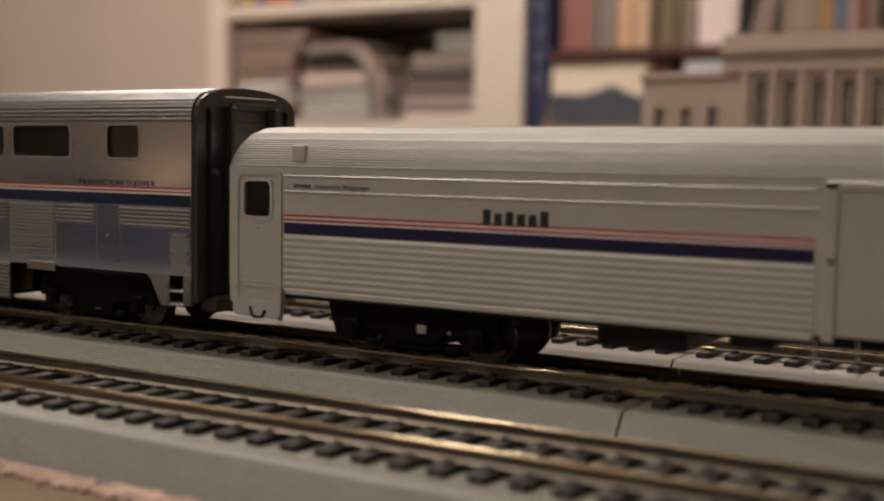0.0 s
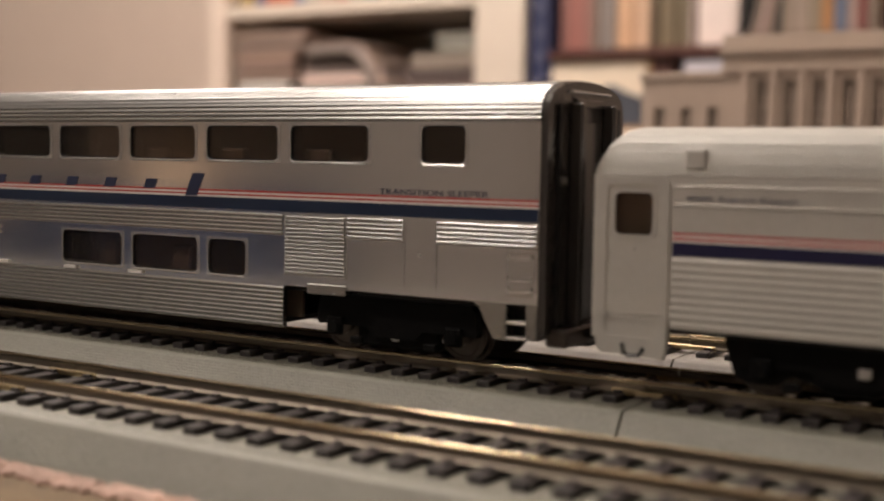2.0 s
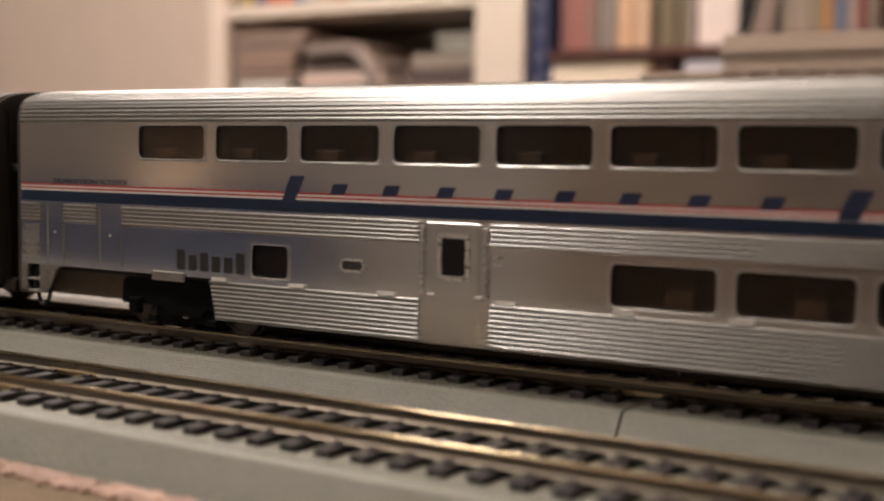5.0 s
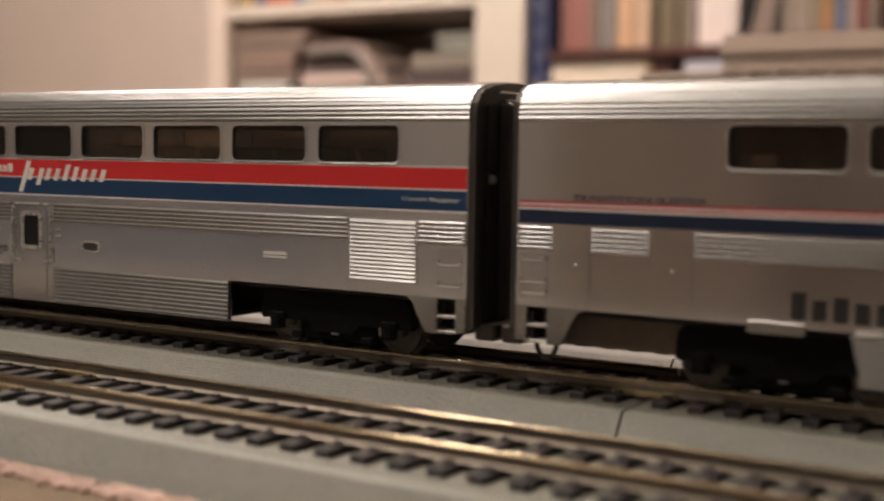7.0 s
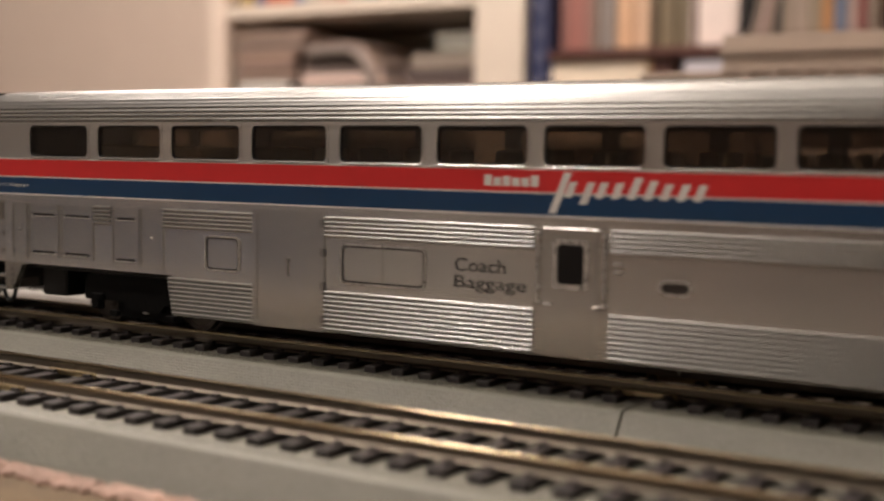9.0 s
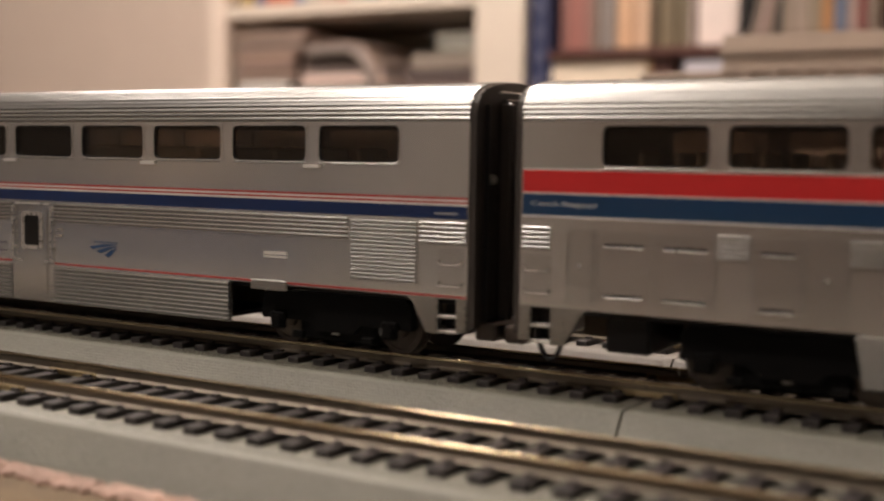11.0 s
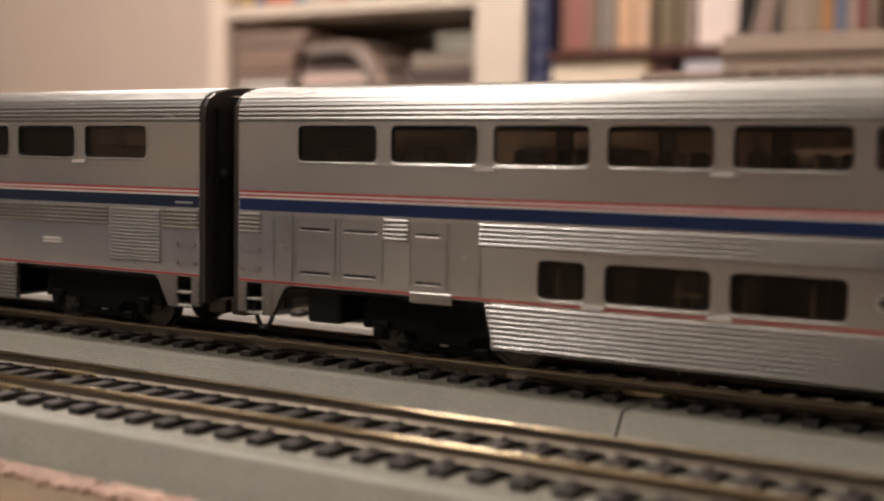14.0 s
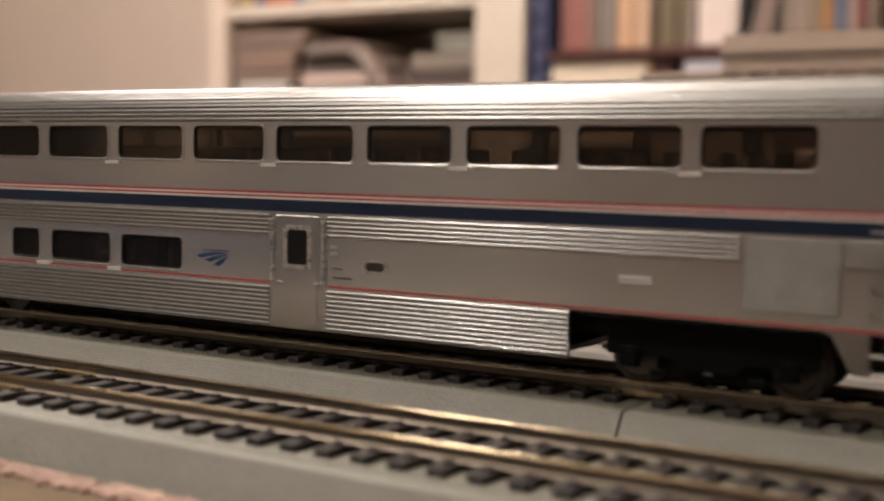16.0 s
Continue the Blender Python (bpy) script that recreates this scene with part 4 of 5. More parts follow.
lettering("TRANSITION SLEEPER", 25.3, 1.15, "lettering", LETTER_NAVY, sleeper, (-36.2, FACE, 33.6), "small navy lettering")
lettering("TRANSITION SLEEPER", 25.5, 1.15, "lettering", LETTER_NAVY, sleeper, (-275.2, FACE, 33.6), "small navy lettering")
word_blocks(sleeper, -204.6, -76.0, 33.2, 35.9, CAPS, LETTER_NAVY, "name_lettering", "spaced navy slanted name shapes", slant=0.45, gap=0.72)
word_blocks(sleeper, -234.5, -213.6, 15.0, 19.6, PLAIN, LETTER_BLACK, "name_lettering", "bold black name shapes", slant=0, gap=0.32)

baggage_coach = double_deck_car(-487.1, "silver double-deck coach with broad red and blue bands", "baggage_coach")
lettering("Coach", 11.2, 2.6, "lettering", LETTER_BLACK, baggage_coach, (-148.7, FACE, 19.2), "black lettering")
lettering("Baggage", 15.7, 3.2, "lettering", LETTER_BLACK, baggage_coach, (-148.7, FACE, 15.2), "black lettering")
lettering("Coach Baggage", 13.4, 1.0, "lettering", LETTER_WHITE, baggage_coach, (-15.2, FACE, 32.3), "small white lettering")
lettering("Coach Baggage", 13.4, 1.0, "lettering", LETTER_WHITE, baggage_coach, (-284.5, FACE, 32.3), "small white lettering")
word_blocks(baggage_coach, -142.4, -130.4, 36.0, 38.1, PLAIN, LETTER_WHITE, "name_lettering", "white name shapes on the red band", slant=0, gap=0.2)
word_blocks(baggage_coach, -128.6, -97.6, 34.2, 37.6, SCRIPT, LETTER_WHITE, "name_lettering", "white slanted name shapes across the bands", slant=0.4, gap=0.5)
bm = boxed(-199.2, -180.6, -HALF - 0.2, -HALF, 4.5, 29.2, bevel=0.15)
bag_door = part("baggage_door", bm, SILVER_DULL, baggage_coach, "plain silver baggage door")
part("rim", ring_y(bmesh.new(), rounded(-199.6, -180.2, 4.3, 29.5, 0.4), rounded(-198.2, -181.6, 5.2, 28.4, 0.4), -HALF - 0.38, -HALF), SILVER_DULL, bag_door)
part("latch", box(boxed(-190.4, -189.4, -HALF - 0.6, -HALF, 18.6, 19.4), -190.1, -189.7, -HALF - 0.5, -HALF, 15.4, 18.6), SILVER_RIB, bag_door)
for hz in (7, 14, 21, 27):
    part("hinge", boxed(-181.2, -180.2, -HALF - 0.6, -HALF, hz - 0.8, hz + 0.8), SILVER_RIB, bag_door)

coach = double_deck_car(-785.2, "silver double-deck coach with thin stripes and a blue emblem", "coach")
arrow_emblem(coach, -103.9, 16.5)
last = double_deck_car(-1083.2, "silver double-deck coach with a dark navy stripe and blue emblem", "last")
arrow_emblem(last, -152.2, 16.4)
for c, x0 in ((coach, -7.6), (last, -7.2)):
    part("lettering", boxed(x0, x0 + 5.2, FACE - 0.02, -HALF, 30.0, 30.45), LETTER_GREY, c, "tiny pale bar of lettering")
part("lettering", box(boxed(-114.8, -112.2, FACE - 0.02, -HALF, 17.6, 17.9), -114.6, -110.0, FACE - 0.02, -HALF, 15.7, 16.1), LETTER_NAVY, last, "tiny navy bars of lettering")
part("lettering", box(boxed(-136.0, -133.4, FACE - 0.02, -HALF, 18.2, 18.5), -139.0, -133.4, FACE - 0.02, -HALF, 16.2, 16.5), LETTER_NAVY, coach, "tiny navy bars of lettering")


# ---- the single-deck baggage car: local x runs forward from its rear end (0) ----
B_ROOF = [(17.4, 38.6), (17.35, 40.8), (17.0, 42.8), (16.2, 44.6), (14.6, 46.0), (11.5, 46.9), (6, 47.4), (0, 47.5)]


def baggage_car():
    car = empty("baggage_car", (-178.7, 0, 0), "plain grey-silver single-deck baggage car with thin stripes", "train car", "cars of the train")
    hw = 17.4
    doors = [(128.5, 158.0), (205.0, 235.0)]
    for side in (-1, 1):
        s0, s1 = sorted((side * (hw - 1), side * hw))
        part("side_wall", grid_wall(bmesh.new(), side * hw, -side, [(0, LEN, 12.6, 38.6)], [(4.1, 11.5, 27.9, 35.5)]), BAG_SILVER, car)
        part("pane", prism_y(bmesh.new(), rounded(4.2, 11.4, 28.0, 35.4, 1.0), side * (hw - 0.7), side * (hw - 0.4)), GLASS_DARK, car, "dark smoked vestibule pane").visible_shadow = False
        # flutes below the stripes
        prof, step = [], (24.2 - 12.9) / 8
        for i in range(8):
            for u in (0.06, 0.3, 0.5, 0.7, 0.94):
                prof.append((side * (hw + 0.05 + 0.2 * math.sin(math.pi * u)), 12.9 + (i + u) * step))
        for x0, x1 in [(15.2, 127.0), (159.5, 203.5), (236.5, LEN - 15.2)]:
            part("fluting", extrude_x(bmesh.new(), [(side * (hw - 0.2), 12.9)] + prof + [(side * (hw - 0.2), 24.2)], x0, x1), BAG_SILVER, car, "grey-silver fluted lower side", smooth=True)
            part("moulding", boxed(x0, x1, *sorted((side * hw, side * (hw + 0.25))), 33.2, 33.7, bevel=0.1), BAG_SILVER, car)
            part("moulding", boxed(x0, x1, *sorted((side * hw, side * (hw + 0.25))), 36.6, 37.0, bevel=0.1), BAG_SILVER, car)
            part("sill", boxed(x0, x1, *sorted((side * (hw - 0.6), side * (hw + 0.12))), 11.4, 12.9, bevel=0.3), BAG_SILVER, car)
            for z0, z1, m, lab in ((28.2, 28.65, RED, "thin red line"), (27.75, 28.2, WHITE, "thin white line"), (27.3, 27.75, RED, "thin red line"),
                                   (26.9, 27.3, WHITE, "thin white line"), (24.5, 26.9, NAVY_PURPLE, "navy blue stripe")):
                part("stripe", boxed(x0, x1, *sorted((side * (hw - 0.1), side * (hw + 0.05))), z0, z1), m, car, lab)
        # vestibule door with its raised rounded surround
        for f in ((lambda x: x), (lambda x: LEN - x)):
            a, b = sorted((f(1.2), f(14.6)))
            out, ins = rounded(a, b, 6.0, 38.3, 1.6), rounded(a + 1.5, b - 1.5, 9.5, 36.9, 1.3)
            dr = part("door", prism_y(bmesh.new(), rounded(a + 1.5, b - 1.5, 7.0, 26.5, 0.5), side * (hw - 0.3), side * (hw + 0.1)), BAG_SILVER, car, "grey vestibule door with dark pane")
            part("door_frame", ring_y(bmesh.new(), out, ins, side * (hw + 0.35), side * (hw - 0.6)), BAG_SILVER, dr)
            wa, wb = sorted((f(4.2), f(11.4)))
            part("window_frame", ring_y(bmesh.new(), rounded(wa - 0.7, wb + 0.7, 27.2, 36.2, 1.4), rounded(wa, wb, 27.9, 35.5, 1.1), side * (hw + 0.22), side * (hw - 0.6)), BAG_SILVER, dr)
            bm = bmesh.new()
            for z in (12.6, 13.6):
                box(bm, a + 1.8, b - 1.8, *sorted((side * hw, side * (hw + 0.3))), z, z + 0.4)
            for z in (13, 24, 31):
                box(bm, a + 0.2, a + 1.9, *sorted((side * hw, side * (hw + 0.6))), z, z + 0.5)
            box(bm, (a + b) / 2 - 0.3, (a + b) / 2 + 0.3, *sorted((side * hw, side * (hw + 0.5))), 25.2, 25.6)
            part("hardware", bm, BAG_SILVER, dr)
            bm = bmesh.new()
            prism_y(bm, [(a - 0.8, 12.6), (a - 0.2, 6.6), (b - 0.6, 5.6), (b + 0.4, 12.6)], side * (hw - 1.2), side * (hw - 0.1))
            part("step_skirt", bm, BAG_SILVER, car)
            part("step_well", boxed(a + 2.0, b - 2.2, *sorted((side * (hw - 0.6), side * (hw + 0.02))), 8.2, 11.4), SILVER_DULL, car)
            bm = bmesh.new()
            path_tube(bm, [(a + 5.0, side * (hw + 0.2), 8.2), (a + 5.4, side * (hw + 0.4), 6.6), (a + 6.4, side * (hw + 0.4), 6.0), (a + 8.4, side * (hw + 0.4), 6.2), (a + 9.2, side * (hw + 0.3), 7.6)], 0.4)
            part("stirrup_step", bm, BLACK, car, "black stirrup step")
        for a, b in doors:
            dr = part("baggage_door", boxed(a + 2.4, b - 2.4, *sorted((side * (hw - 0.5), side * (hw + 0.08))), 12.8, 36.8), BAG_SILVER, car, "wide grey baggage door")
            bm = bmesh.new()
            for x in (a, b - 2.2):
                box(bm, x, x + 2.2, *sorted((side * hw, side * (hw + 0.5))), 11.6, 38.2, bevel=0.2)
            box(bm, a, b, *sorted((side * hw, side * (hw + 0.5))), 36.8, 38.4, bevel=0.2)
            part("door_frame", bm, BAG_SILVER, dr)
            bm = bmesh.new()
            path_tube(bm, [(a - 1, side * (hw - 0.6), 12), (a - 1, side * (hw - 0.6), 6.4), (a + 6, side * (hw - 0.6), 6.4), (a + 6, side * (hw - 0.6), 12)], 0.35)
            part("stirrup_step", bm, SILVER_DULL, car)
            part("latch", boxed(a + 0.6, a + 1.6, *sorted((side * hw, side * (hw + 0.9))), 24.8, 25.8), SILVER_DULL, dr)
        part("roof_vent", boxed(17.2, 21.0, *sorted((side * 15.8, side * 17.75)), 39.8, 43.4, bevel=0.4, segments=2), BAG_SILVER, car)
    prof = []
    for (y0, z0), (y1, z1) in zip(B_ROOF, B_ROOF[1:]):
        for q in range(8):
            u = q / 8
            bump = 0.11 if q % 2 and y0 > 9 else 0
            prof.append((y0 + (y1 - y0) * u + bump, z0 + (z1 - z0) * u + bump * 0.6))
    prof.append(B_ROOF[-1])
    full = prof + [(-y, z) for y, z in prof[-2::-1]]
    bm = bmesh.new()
    rows = []
    for x, k in ((0, 0.0), (0.2, 0.26), (0.8, 0.5), (2.0, 0.74), (3.7, 0.92), (5.4, 1.0), (LEN - 5.4, 1.0), (LEN - 3.7, 0.92), (LEN - 2.0, 0.74), (LEN - 0.8, 0.5), (LEN - 0.2, 0.26), (LEN, 0.0)):
        rows.append([bm.verts.new((x, y * (0.985 + 0.015 * k), 38.6 + (z - 38.6) * (0.05 + 0.95 * k))) for y, z in full])
    for r0, r1 in zip(rows, rows[1:]):
        for i in range(len(full) - 1):
            bm.faces.new((r0[i], r0[i + 1], r1[i + 1], r1[i]))
    part("roof", bm, BAG_ROOF, car, "grey ribbed roof with rounded ends", smooth=True)
    part("underframe", boxed(1, LEN - 1, -15.5, 15.5, 10.5, 12.4, bevel=0.3), BLACK, car, "black underframe")
    for a, b, z in ((87.0, 104.4, 7.0), (112, 120, 9.0), (150, 176, 7.4), (190, 200, 8.5)):
        part("equipment_box", boxed(a, b, -15.0, 10, z, 11.5, bevel=0.5), BLACK, car, "black underfloor equipment box")
    for x, sgn in ((0, -1), (LEN, 1)):
        bm = extrude_x(bmesh.new(), [(17.2, 9), (17.2, 38.4), (-17.2, 38.4), (-17.2, 9)], min(x, x - sgn), max(x, x - sgn))
        part("end_wall", bm, BAG_SILVER, car)
        part("diaphragm", boxed(*sorted((x, x + sgn * 4.6)), -7.5, 7.5, 9, 41, bevel=0.8), BLACK, car, "black rubber diaphragm")
        part("coupler", boxed(*sorted((x, x + sgn * 5.6)), -1.6, 1.6, 5.6, 8.4, bevel=0.4), BLACK, car, "black knuckle coupler")
    truck(car, 45.7, 30.0, "pedestal")
    truck(car, LEN - 45.7, 30.0, "pedestal")
    word_blocks(car, 63.8, 78.6, 28.4, 31.4, PLAIN, LETTER_BLACK, "name_lettering", "bold black name shapes", slant=0, gap=0.32, face=17.4)
    word_blocks(car, 17.8, 22.6, 34.3, 35.2, [(0.9, 0)] * 6, LETTER_NAVY, "small_lettering", "small navy bars", slant=0, gap=0.45, face=17.4)
    lettering("Express Baggage", 13.6, 1.25, "small_lettering", LETTER_NAVY, car, (23.5, -17.5, 34.0), "small navy lettering")
    return car


baggage = baggage_car()

# ---- the bookcase along the far wall ----
SHELF_Y = 1300


def book(name, x, z, w, h, d, colour, y=SHELF_Y + 30, lean=0.0, label="", gloss=0.5):
    ob = empty(name, (x + w / 2, y, z), label or "book standing on a shelf", "book", "books on the shelves")
    ob.rotation_euler = (0, radians(lean), 0)
    m = mat("book_cover", colour, gloss, 0, 0.12, 40)
    bm = bmesh.new()
    t = min(2.5, w * 0.12)
    prof = [(-w / 2, 0), (-w / 2 + w * 0.12, -3), (0, -4.5), (w / 2 - w * 0.12, -3), (w / 2, 0), (w / 2, d), (w / 2 - t, d), (w / 2 - t, 4), (-w / 2 + t, 4), (-w / 2 + t, d), (-w / 2, d)]
    a = [bm.verts.new((px, py, 0)) for px, py in prof]
    b = [bm.verts.new((px, py, h)) for px, py in prof]
    for i in range(len(prof)):
        j = (i + 1) % len(prof)
        bm.faces.new((a[i], a[j], b[j], b[i]))
    bm.faces.new(a)
    bm.faces.new(b[::-1])
    part("cover", bm, m, ob)
    part("pages", boxed(-w / 2 + t, w / 2 - t, 4, d - 4, 3, h - 4), PAPER, ob, "cream paper block")
    return ob


PAPER = mat("cream_paper", (0.70, 0.62, 0.52), 0.8, 0, 0.1, 60, stretch=(1, 1, 8))


def bookcase():
    ob = empty("bookcase", (0, SHELF_Y, -900), "cream painted bookcase crowded with books and papers", "bookcase")
    z = lambda v: v + 900
    for x0, x1 in ((-1377, -1341), (-874, -795), (-290, -250)):
        part("stile", boxed(x0, x1, 0, 22, 0, z(900), bevel=2), WALL if x0 < -1300 else SHELF_PAINT, ob, "cream painted upright")
        part("side_panel", boxed(x0 + 8, x1 - 8, 22, 318, 0, z(900)), SHELF_PAINT, ob)
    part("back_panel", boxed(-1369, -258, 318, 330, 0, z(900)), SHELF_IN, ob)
    for x0, x1 in ((-1341, -874),):
        for h in (-700, -350, 75, 258, 580):
            part("shelf_board", boxed(x0, x1, 2, 318, z(h) - 0, z(h) + 20, bevel=1.5), SHELF_PAINT, ob)
    for h in (-700, -350, 60, 580):
        part("shelf_board", boxed(-795, -290, 2, 318, z(h), z(h) + 20, bevel=1.5), SHELF_PAINT, ob)
    part("shelf_board", boxed(-757, -290, 2, 318, z(178), z(190), bevel=1.5), DARKWOOD, ob, "dark wooden inset shelf")
    part("top_board", boxed(-1377, -250, 0, 330, z(900), z(922), bevel=2), SHELF_PAINT, ob)
    part("support", boxed(-612, -584, 20, 120, z(80), z(178)), DARKWOOD, ob, "dark wooden support block")


bookcase()


def paper_stack(x0, x1, z0, z1, tone, seed, y0=1318, depth=230, label="flat stack of magazines and papers"):
    ob = empty("paper_stack", ((x0 + x1) / 2, y0, z0), label, "paper stack", "paper stacks on the shelf")
    rng = random.Random(seed)
    z, half = 0.0, (x1 - x0) / 2
    grey = sum(tone) / 3
    tone = [(c * 0.8 + grey * 0.2) * 0.85 for c in tone]
    mats = [mat("stack_sheet", tuple(min(1, c * k) for c in tone), 0.75, 0, 0.15, 60) for k in (0.35, 0.75, 1.0, 1.25)]
    while z < z1 - z0 - 1:
        t = min(rng.uniform(3, 9), z1 - z0 - z)
        s = rng.uniform(-6, 6)
        bm = boxed(-half + rng.uniform(0, 8), half - rng.uniform(0, 8), rng.uniform(-4, 10), depth, z, z + t * 0.93, bevel=min(1.2, t * 0.3))
        bmesh.ops.rotate(bm, cent=(0, 100, z), matrix=Matrix.Rotation(radians(rng.uniform(-2, 2)), 3, "Z"), verts=bm.verts)
        part("magazine", bm, rng.choice(mats), ob)
        z += t
    return ob


paper_stack(-1334, -1215, 95, 125, (0.68, 0.45, 0.36), 1)
paper_stack(-1332, -1218, 126, 158, (0.92, 0.86, 0.78), 2, label="pale stack of paper on darker magazines")
paper_stack(-1336, -1212, 159, 205, (0.51, 0.33, 0.25), 3)
paper_stack(-1334, -1190, 206, 236, (0.68, 0.47, 0.36), 4)
paper_stack(-1200, -1035, 95, 150, (0.92, 0.87, 0.77), 5)
paper_stack(-1200, -1040, 151, 182, (0.75, 0.55, 0.47), 6)
paper_stack(-1190, -1060, 183, 212, (0.53, 0.38, 0.29), 7)
paper_stack(-1010, -880, 95, 135, (0.85, 0.66, 0.59), 8)
paper_stack(-1005, -880, 136, 172, (0.49, 0.34, 0.30), 9)
paper_stack(-1000, -880, 173, 196, (0.49, 0.39, 0.30), 10)
paper_stack(-955, -880, 197, 222, (0.92, 0.86, 0.70), 11, label="pale peach stack of papers")


def drooping_magazine():
    ob = empty("drooping_magazine", (-1108, 1303, 95), "magazine bent over the edge of a stack", "magazine")
    tones = ((0.16, 0.13, 0.11), (0.40, 0.33, 0.29), (0.34, 0.28, 0.26), (0.44, 0.33, 0.27))
    for q, tone in enumerate(tones):
        k = 1 + 0.07 * q
        pts = [(-70, 104 + q * 5), (0, 106 + q * 5), (24 * k, 100 + q * 5), (40 * k, 84 + q * 4), (50 * k, 58 + q * 3), (55 * k, 26), (56 * k, 2)]
        inner = [(x - (0 if i < 2 else 3.2), z - (3.2 if i < 4 else 1.0)) for i, (x, z) in enumerate(pts)]
        part("sheet", prism_y(bmesh.new(), pts + inner[::-1], q * 3, 190), mat("bent_sheet", tone, 0.6, 0, 0.12, 60), ob, smooth=True)


drooping_magazine()
rng = random.Random(11)
x = -1330
for w, col in ((26, (0.45, 0.30, 0.10)), (18, (0.10, 0.10, 0.22)), (30, (0.5, 0.12, 0.06)), (22, (0.62, 0.16, 0.07)), (16, (0.12, 0.14, 0.3)), (24, (0.5, 0.42, 0.36)),
               (30, (0.55, 0.35, 0.28)), (22, (0.5, 0.16, 0.12)), (26, (0.42, 0.34, 0.28)), (20, (0.2, 0.2, 0.26)), (28, (0.52, 0.3, 0.22)), (24, (0.36, 0.3, 0.26)), (30, (0.25, 0.12, 0.1)), (26, (0.5, 0.4, 0.3)), (22, (0.16, 0.2, 0.3))):
    book("book", x, 278, w, rng.uniform(190, 250), 170, col)
    x += w + rng.uniform(1, 6)
# right bay: one tall blue volume and a row of books on the dark shelf
blue = book("binder", -791, 80, 33, 300, 200, (0.022, 0.028, 0.085), y=1312, label="tall dark blue binder with pale round marks")
for k in range(4):
    part("mark", tube(bmesh.new(), (0, -6.2, 68 + k * 34), (0, -4.2, 68 + k * 34), 9, seg=20), mat("faded_mark", (0.08, 0.085, 0.15), 0.6), blue)
x = -752
for w, h, col in ((14, 210, (0.30, 0.14, 0.12)), (17, 220, (0.42, 0.17, 0.14)), (16, 214, (0.38, 0.18, 0.15)), (12, 205, (0.30, 0.22, 0.18)), (25, 216, (0.26, 0.22, 0.20)),
                  (26, 212, (0.68, 0.42, 0.26)), (23, 214, (0.66, 0.44, 0.30)), (12, 190, (0.12, 0.09, 0.06)), (24, 205, (0.20, 0.15, 0.09)), (22, 200, (0.17, 0.13, 0.08)), (12, 205, (0.10, 0.05, 0.04))):
    book("book", x, 190, w - 0.8, h, 160, col)
    x += w
book("box_file", -566, 190, 66, 240, 180, (0.86, 0.72, 0.66), label="wide pale pink box file")
x = -497
for w, h, col, lean in ((12, 200, (0.02, 0.02, 0.02), 8), (9, 210, (0.30, 0.24, 0.2), 12), (12, 214, (0.42, 0.30, 0.26), 12), (10, 206, (0.3, 0.22, 0.18), 11), (12, 180, (0.03, 0.03, 0.025), 3),
                        (15, 215, (0.36, 0.28, 0.22), 0), (18, 210, (0.40, 0.31, 0.25), 0), (14, 200, (0.33, 0.27, 0.2), 0), (16, 212, (0.48, 0.24, 0.10), 0), (16, 205, (0.16, 0.19, 0.27), 0), (14, 205, (0.42, 0.30, 0.26), 0), (10, 200, (0.30, 0.10, 0.09), 0), (14, 205, (0.24, 0.18, 0.14), 0)):
    book("book", x, 202, w - 0.8, h, 160, col, lean=lean)
    x += w
part_shelf = tagged(part("book_riser", boxed(-498, -300, 1310, 1500, 190, 202), DARKWOOD), "dark wooden riser under a row of books", "riser")


def framed_picture():
    ob = empty("framed_picture", (-690, 1308, 80), "landscape picture of dark hills in a thin wooden frame", "picture")
    ob.rotation_euler = (radians(-4), 0, 0)
    bm = bmesh.new()
    ring_y(bm, rounded(-78, 78, 0, 100, 1), rounded(-68, 72, 6, 97, 1), 0, 9)
    part("frame", bm, mat("golden_wood_frame", (0.34, 0.20, 0.09), 0.5, 0, 0.2, 30), ob, "thin golden wood frame")
    part("sky", boxed(-70, 73, 4, 7, 4, 98), mat("pale_picture_sky", (0.86, 0.72, 0.56), 0.6, 0, 0.1, 25), ob, "pale cream sky of the picture")
    bm = bmesh.new()
    prism_y(bm, [(-70, 4), (-70, 50), (-50, 52), (-20, 50), (6, 56), (22, 64), (34, 58), (52, 50), (73, 44), (73, 4)], 3.2, 4.5)
    part("hillside", bm, mat("dark_picture_hillside", (0.06, 0.065, 0.085), 0.6, 0, 0.3, 40), ob, "dark blue-grey hills of the picture")


framed_picture()
tagged(part("folded_paper", boxed(-566, -500, 1312, 1450, 150, 172, bevel=3), mat("lilac_white_paper", (0.62, 0.58, 0.62), 0.7)), "folded pale lilac paper bundle under the dark shelf", "paper")
tagged(part("paper_ledge", boxed(-580, -480, 1310, 1460, 80, 150, bevel=1), mat("brown_box_card", (0.28, 0.2, 0.14), 0.8)), "brown cardboard box under the paper bundle", "box")


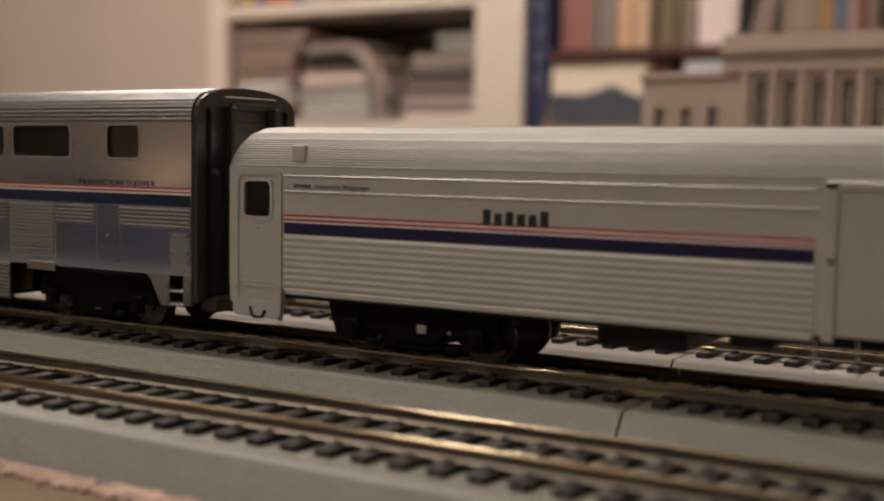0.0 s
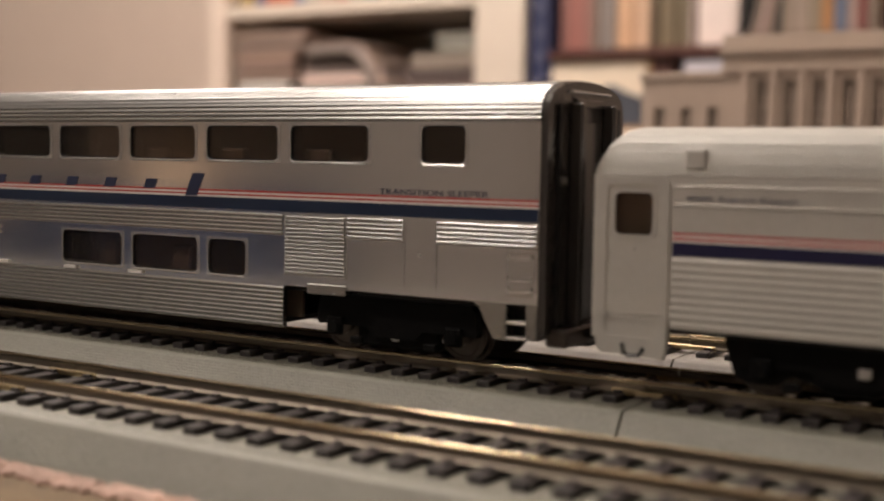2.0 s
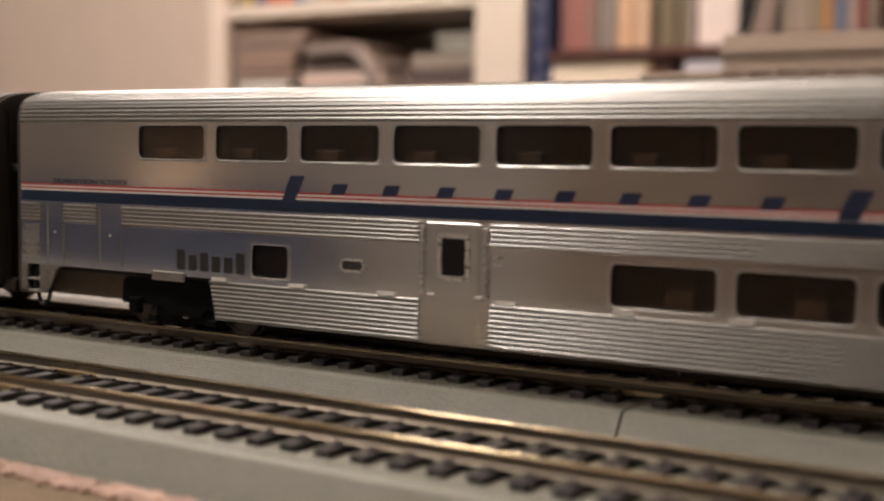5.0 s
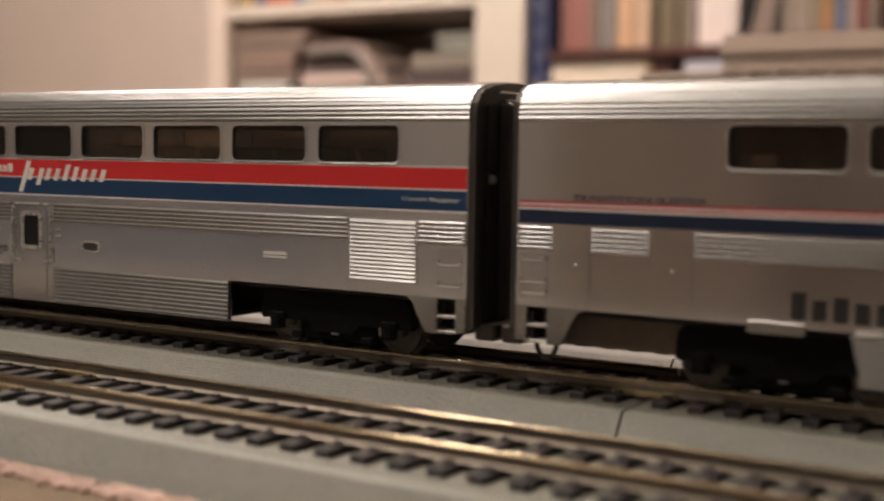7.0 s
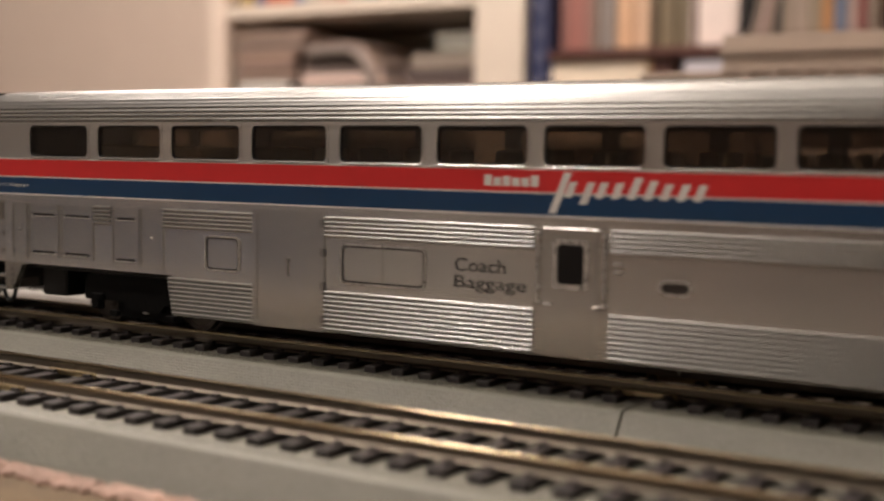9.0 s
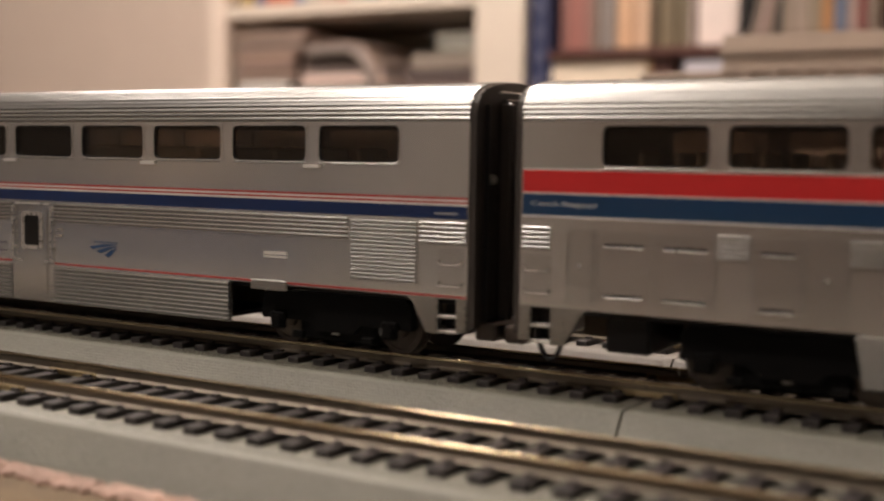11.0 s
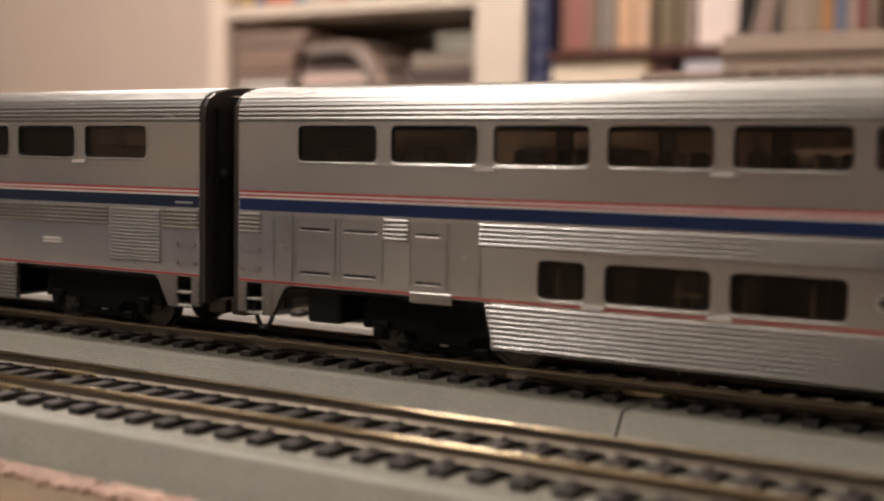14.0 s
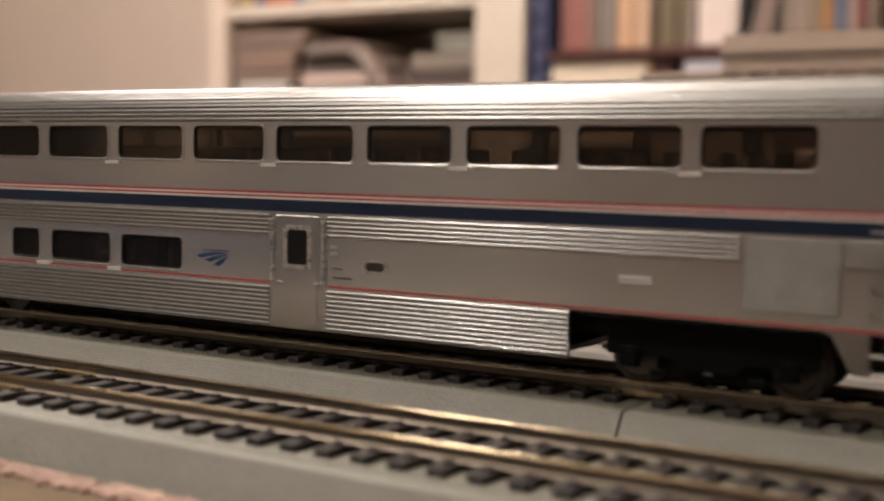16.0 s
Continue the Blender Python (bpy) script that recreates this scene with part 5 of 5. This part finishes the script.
# ---- the model station building behind the tracks ----
def station():
    ob = empty("station_building", (0, 420, -12), "tan model station with tall windows and a heavy cornice", "model building")
    z = lambda v: v + 12
    tall = [(-197 + 14.9 * k, -187.5 + 14.9 * k) for k in range(9)]
    low = [(-254 + 15.3 * k, -247 + 15.3 * k) for k in range(3)]
    holes = [(a, b, z(28), z(85)) for a, b in tall]
    part("wall", grid_wall(bmesh.new(), 0, 4, [(-213, -60, 0, z(104))], holes), STATION, ob, "tan main front wall")
    part("side_wall", boxed(-213, -209, 4, 110, 0, z(104)), STATION, ob)
    part("side_wall", boxed(-64, -60, 4, 110, 0, z(104)), STATION, ob)
    part("back_wall", boxed(-209, -64, 106, 110, 0, z(104)), STATION, ob)
    for a, b in tall:
        w = part("window", ring_y(bmesh.new(), rounded(a - 0.8, b + 0.8, z(27.2), z(85.8), 0.4), rounded(a + 0.6, b - 0.6, z(28.6), z(84.4), 0.3), -0.6, 3), STATION_TRIM, ob)
        part("pane", boxed(a, b, 2.4, 3.0, z(28), z(85)), STATION_DARK, w, "dark pane")
        bm = bmesh.new()
        box(bm, (a + b) / 2 - 0.3, (a + b) / 2 + 0.3, 1.6, 2.4, z(28), z(85))
        for q in (42, 56, 70):
            box(bm, a, b, 1.6, 2.4, z(q) - 0.3, z(q) + 0.3)
        part("glazing_bars", bm, STATION_TRIM, w)
    for x in [-201.5 + 14.9 * k for k in range(10)]:
        part("pilaster", boxed(x - 2.0, x + 2.0, -2.2, 0.2, 0, z(89), bevel=0.3), STATION, ob)
    for name, z0, z1, d in (("architrave", 89, 92, 2.6), ("frieze", 92, 97, 1.6), ("cornice", 97, 99, 3.4), ("cornice", 99, 101, 4.6), ("parapet", 101, 108.5, 1.8)):
        part(name, boxed(-213 - d * 0.6, -60, -d, 112, z(z0), z(z1) - 0.05, bevel=0.2), STATION_TRIM, ob)
    part("roof", boxed(-211, -62, 2, 108, z(104), z(106)), STATION, ob)
    holes = [(a, b, z(56), z(71)) for a, b in low] + [(a, b, z(20), z(42)) for a, b in low]
    part("wing_wall", grid_wall(bmesh.new(), 2, 4, [(-261, -213.2, 0, z(86))], holes), STATION, ob, "tan wall of the lower wing")
    part("wing_side", boxed(-261, -257, 6, 100, 0, z(86)), STATION, ob)
    part("wing_back", boxed(-257, -213.2, 96, 100, 0, z(86)), STATION, ob)
    part("wing_cornice", boxed(-262.5, -213.2, 0.4, 101, z(86), z(89.5), bevel=0.4), STATION_TRIM, ob)
    for a, b, c, d in holes:
        w = part("window", ring_y(bmesh.new(), rounded(a - 0.6, b + 0.6, c - 0.6, d + 0.6, 0.3), rounded(a + 0.5, b - 0.5, c + 0.5, d - 0.5, 0.2), 1.6, 4), STATION_TRIM, ob)
        part("pane", boxed(a, b, 4.0, 4.6, c, d), STATION_DARK, w, "dark pane")


station()


def kiosk():
    ob = empty("low_model_shed", (-100, 330, -12), "low model shed with a rounded white roof", "model building")
    part("wall", boxed(-46, 80, 0, 40, 0, 56, bevel=0.5), STATION, ob)
    bm = bmesh.new()
    prof = [(-2 + 22 - 22 * math.cos(a * math.pi / 10), 56 + 3.4 * math.sin(a * math.pi / 10)) for a in range(11)]
    extrude_x(bm, prof, -49, 82)
    part("roof", bm, mat("white_roof_card", (0.8, 0.72, 0.68), 0.6), ob, "white rounded roof")


kiosk()


# ---- what moves: the five cars and the wheels under them ----
def travel(t):
    for (t0, s0), (t1, s1) in zip(TRAVEL, TRAVEL[1:]):
        if t <= t1:
            return s0 + (s1 - s0) * (t - t0) / (t1 - t0)
    return TRAVEL[-1][1]


def motions():
    for car, start in ((baggage, -178.7), (sleeper, -189.6), (baggage_coach, -487.1), (coach, -785.2), (last, -1083.2)):
        walk(car, [(t, pose((start + s) * MM, 0, 0)) for t, s in TRAVEL])
    steps = [k * 0.1 for k in range(161)]
    for wheel, x, z, r in WHEELS:
        walk(wheel, [(t, pose(x * MM, 0, z * MM, 0, math.degrees(travel(t) / r), 0)) for t in steps])


motions()
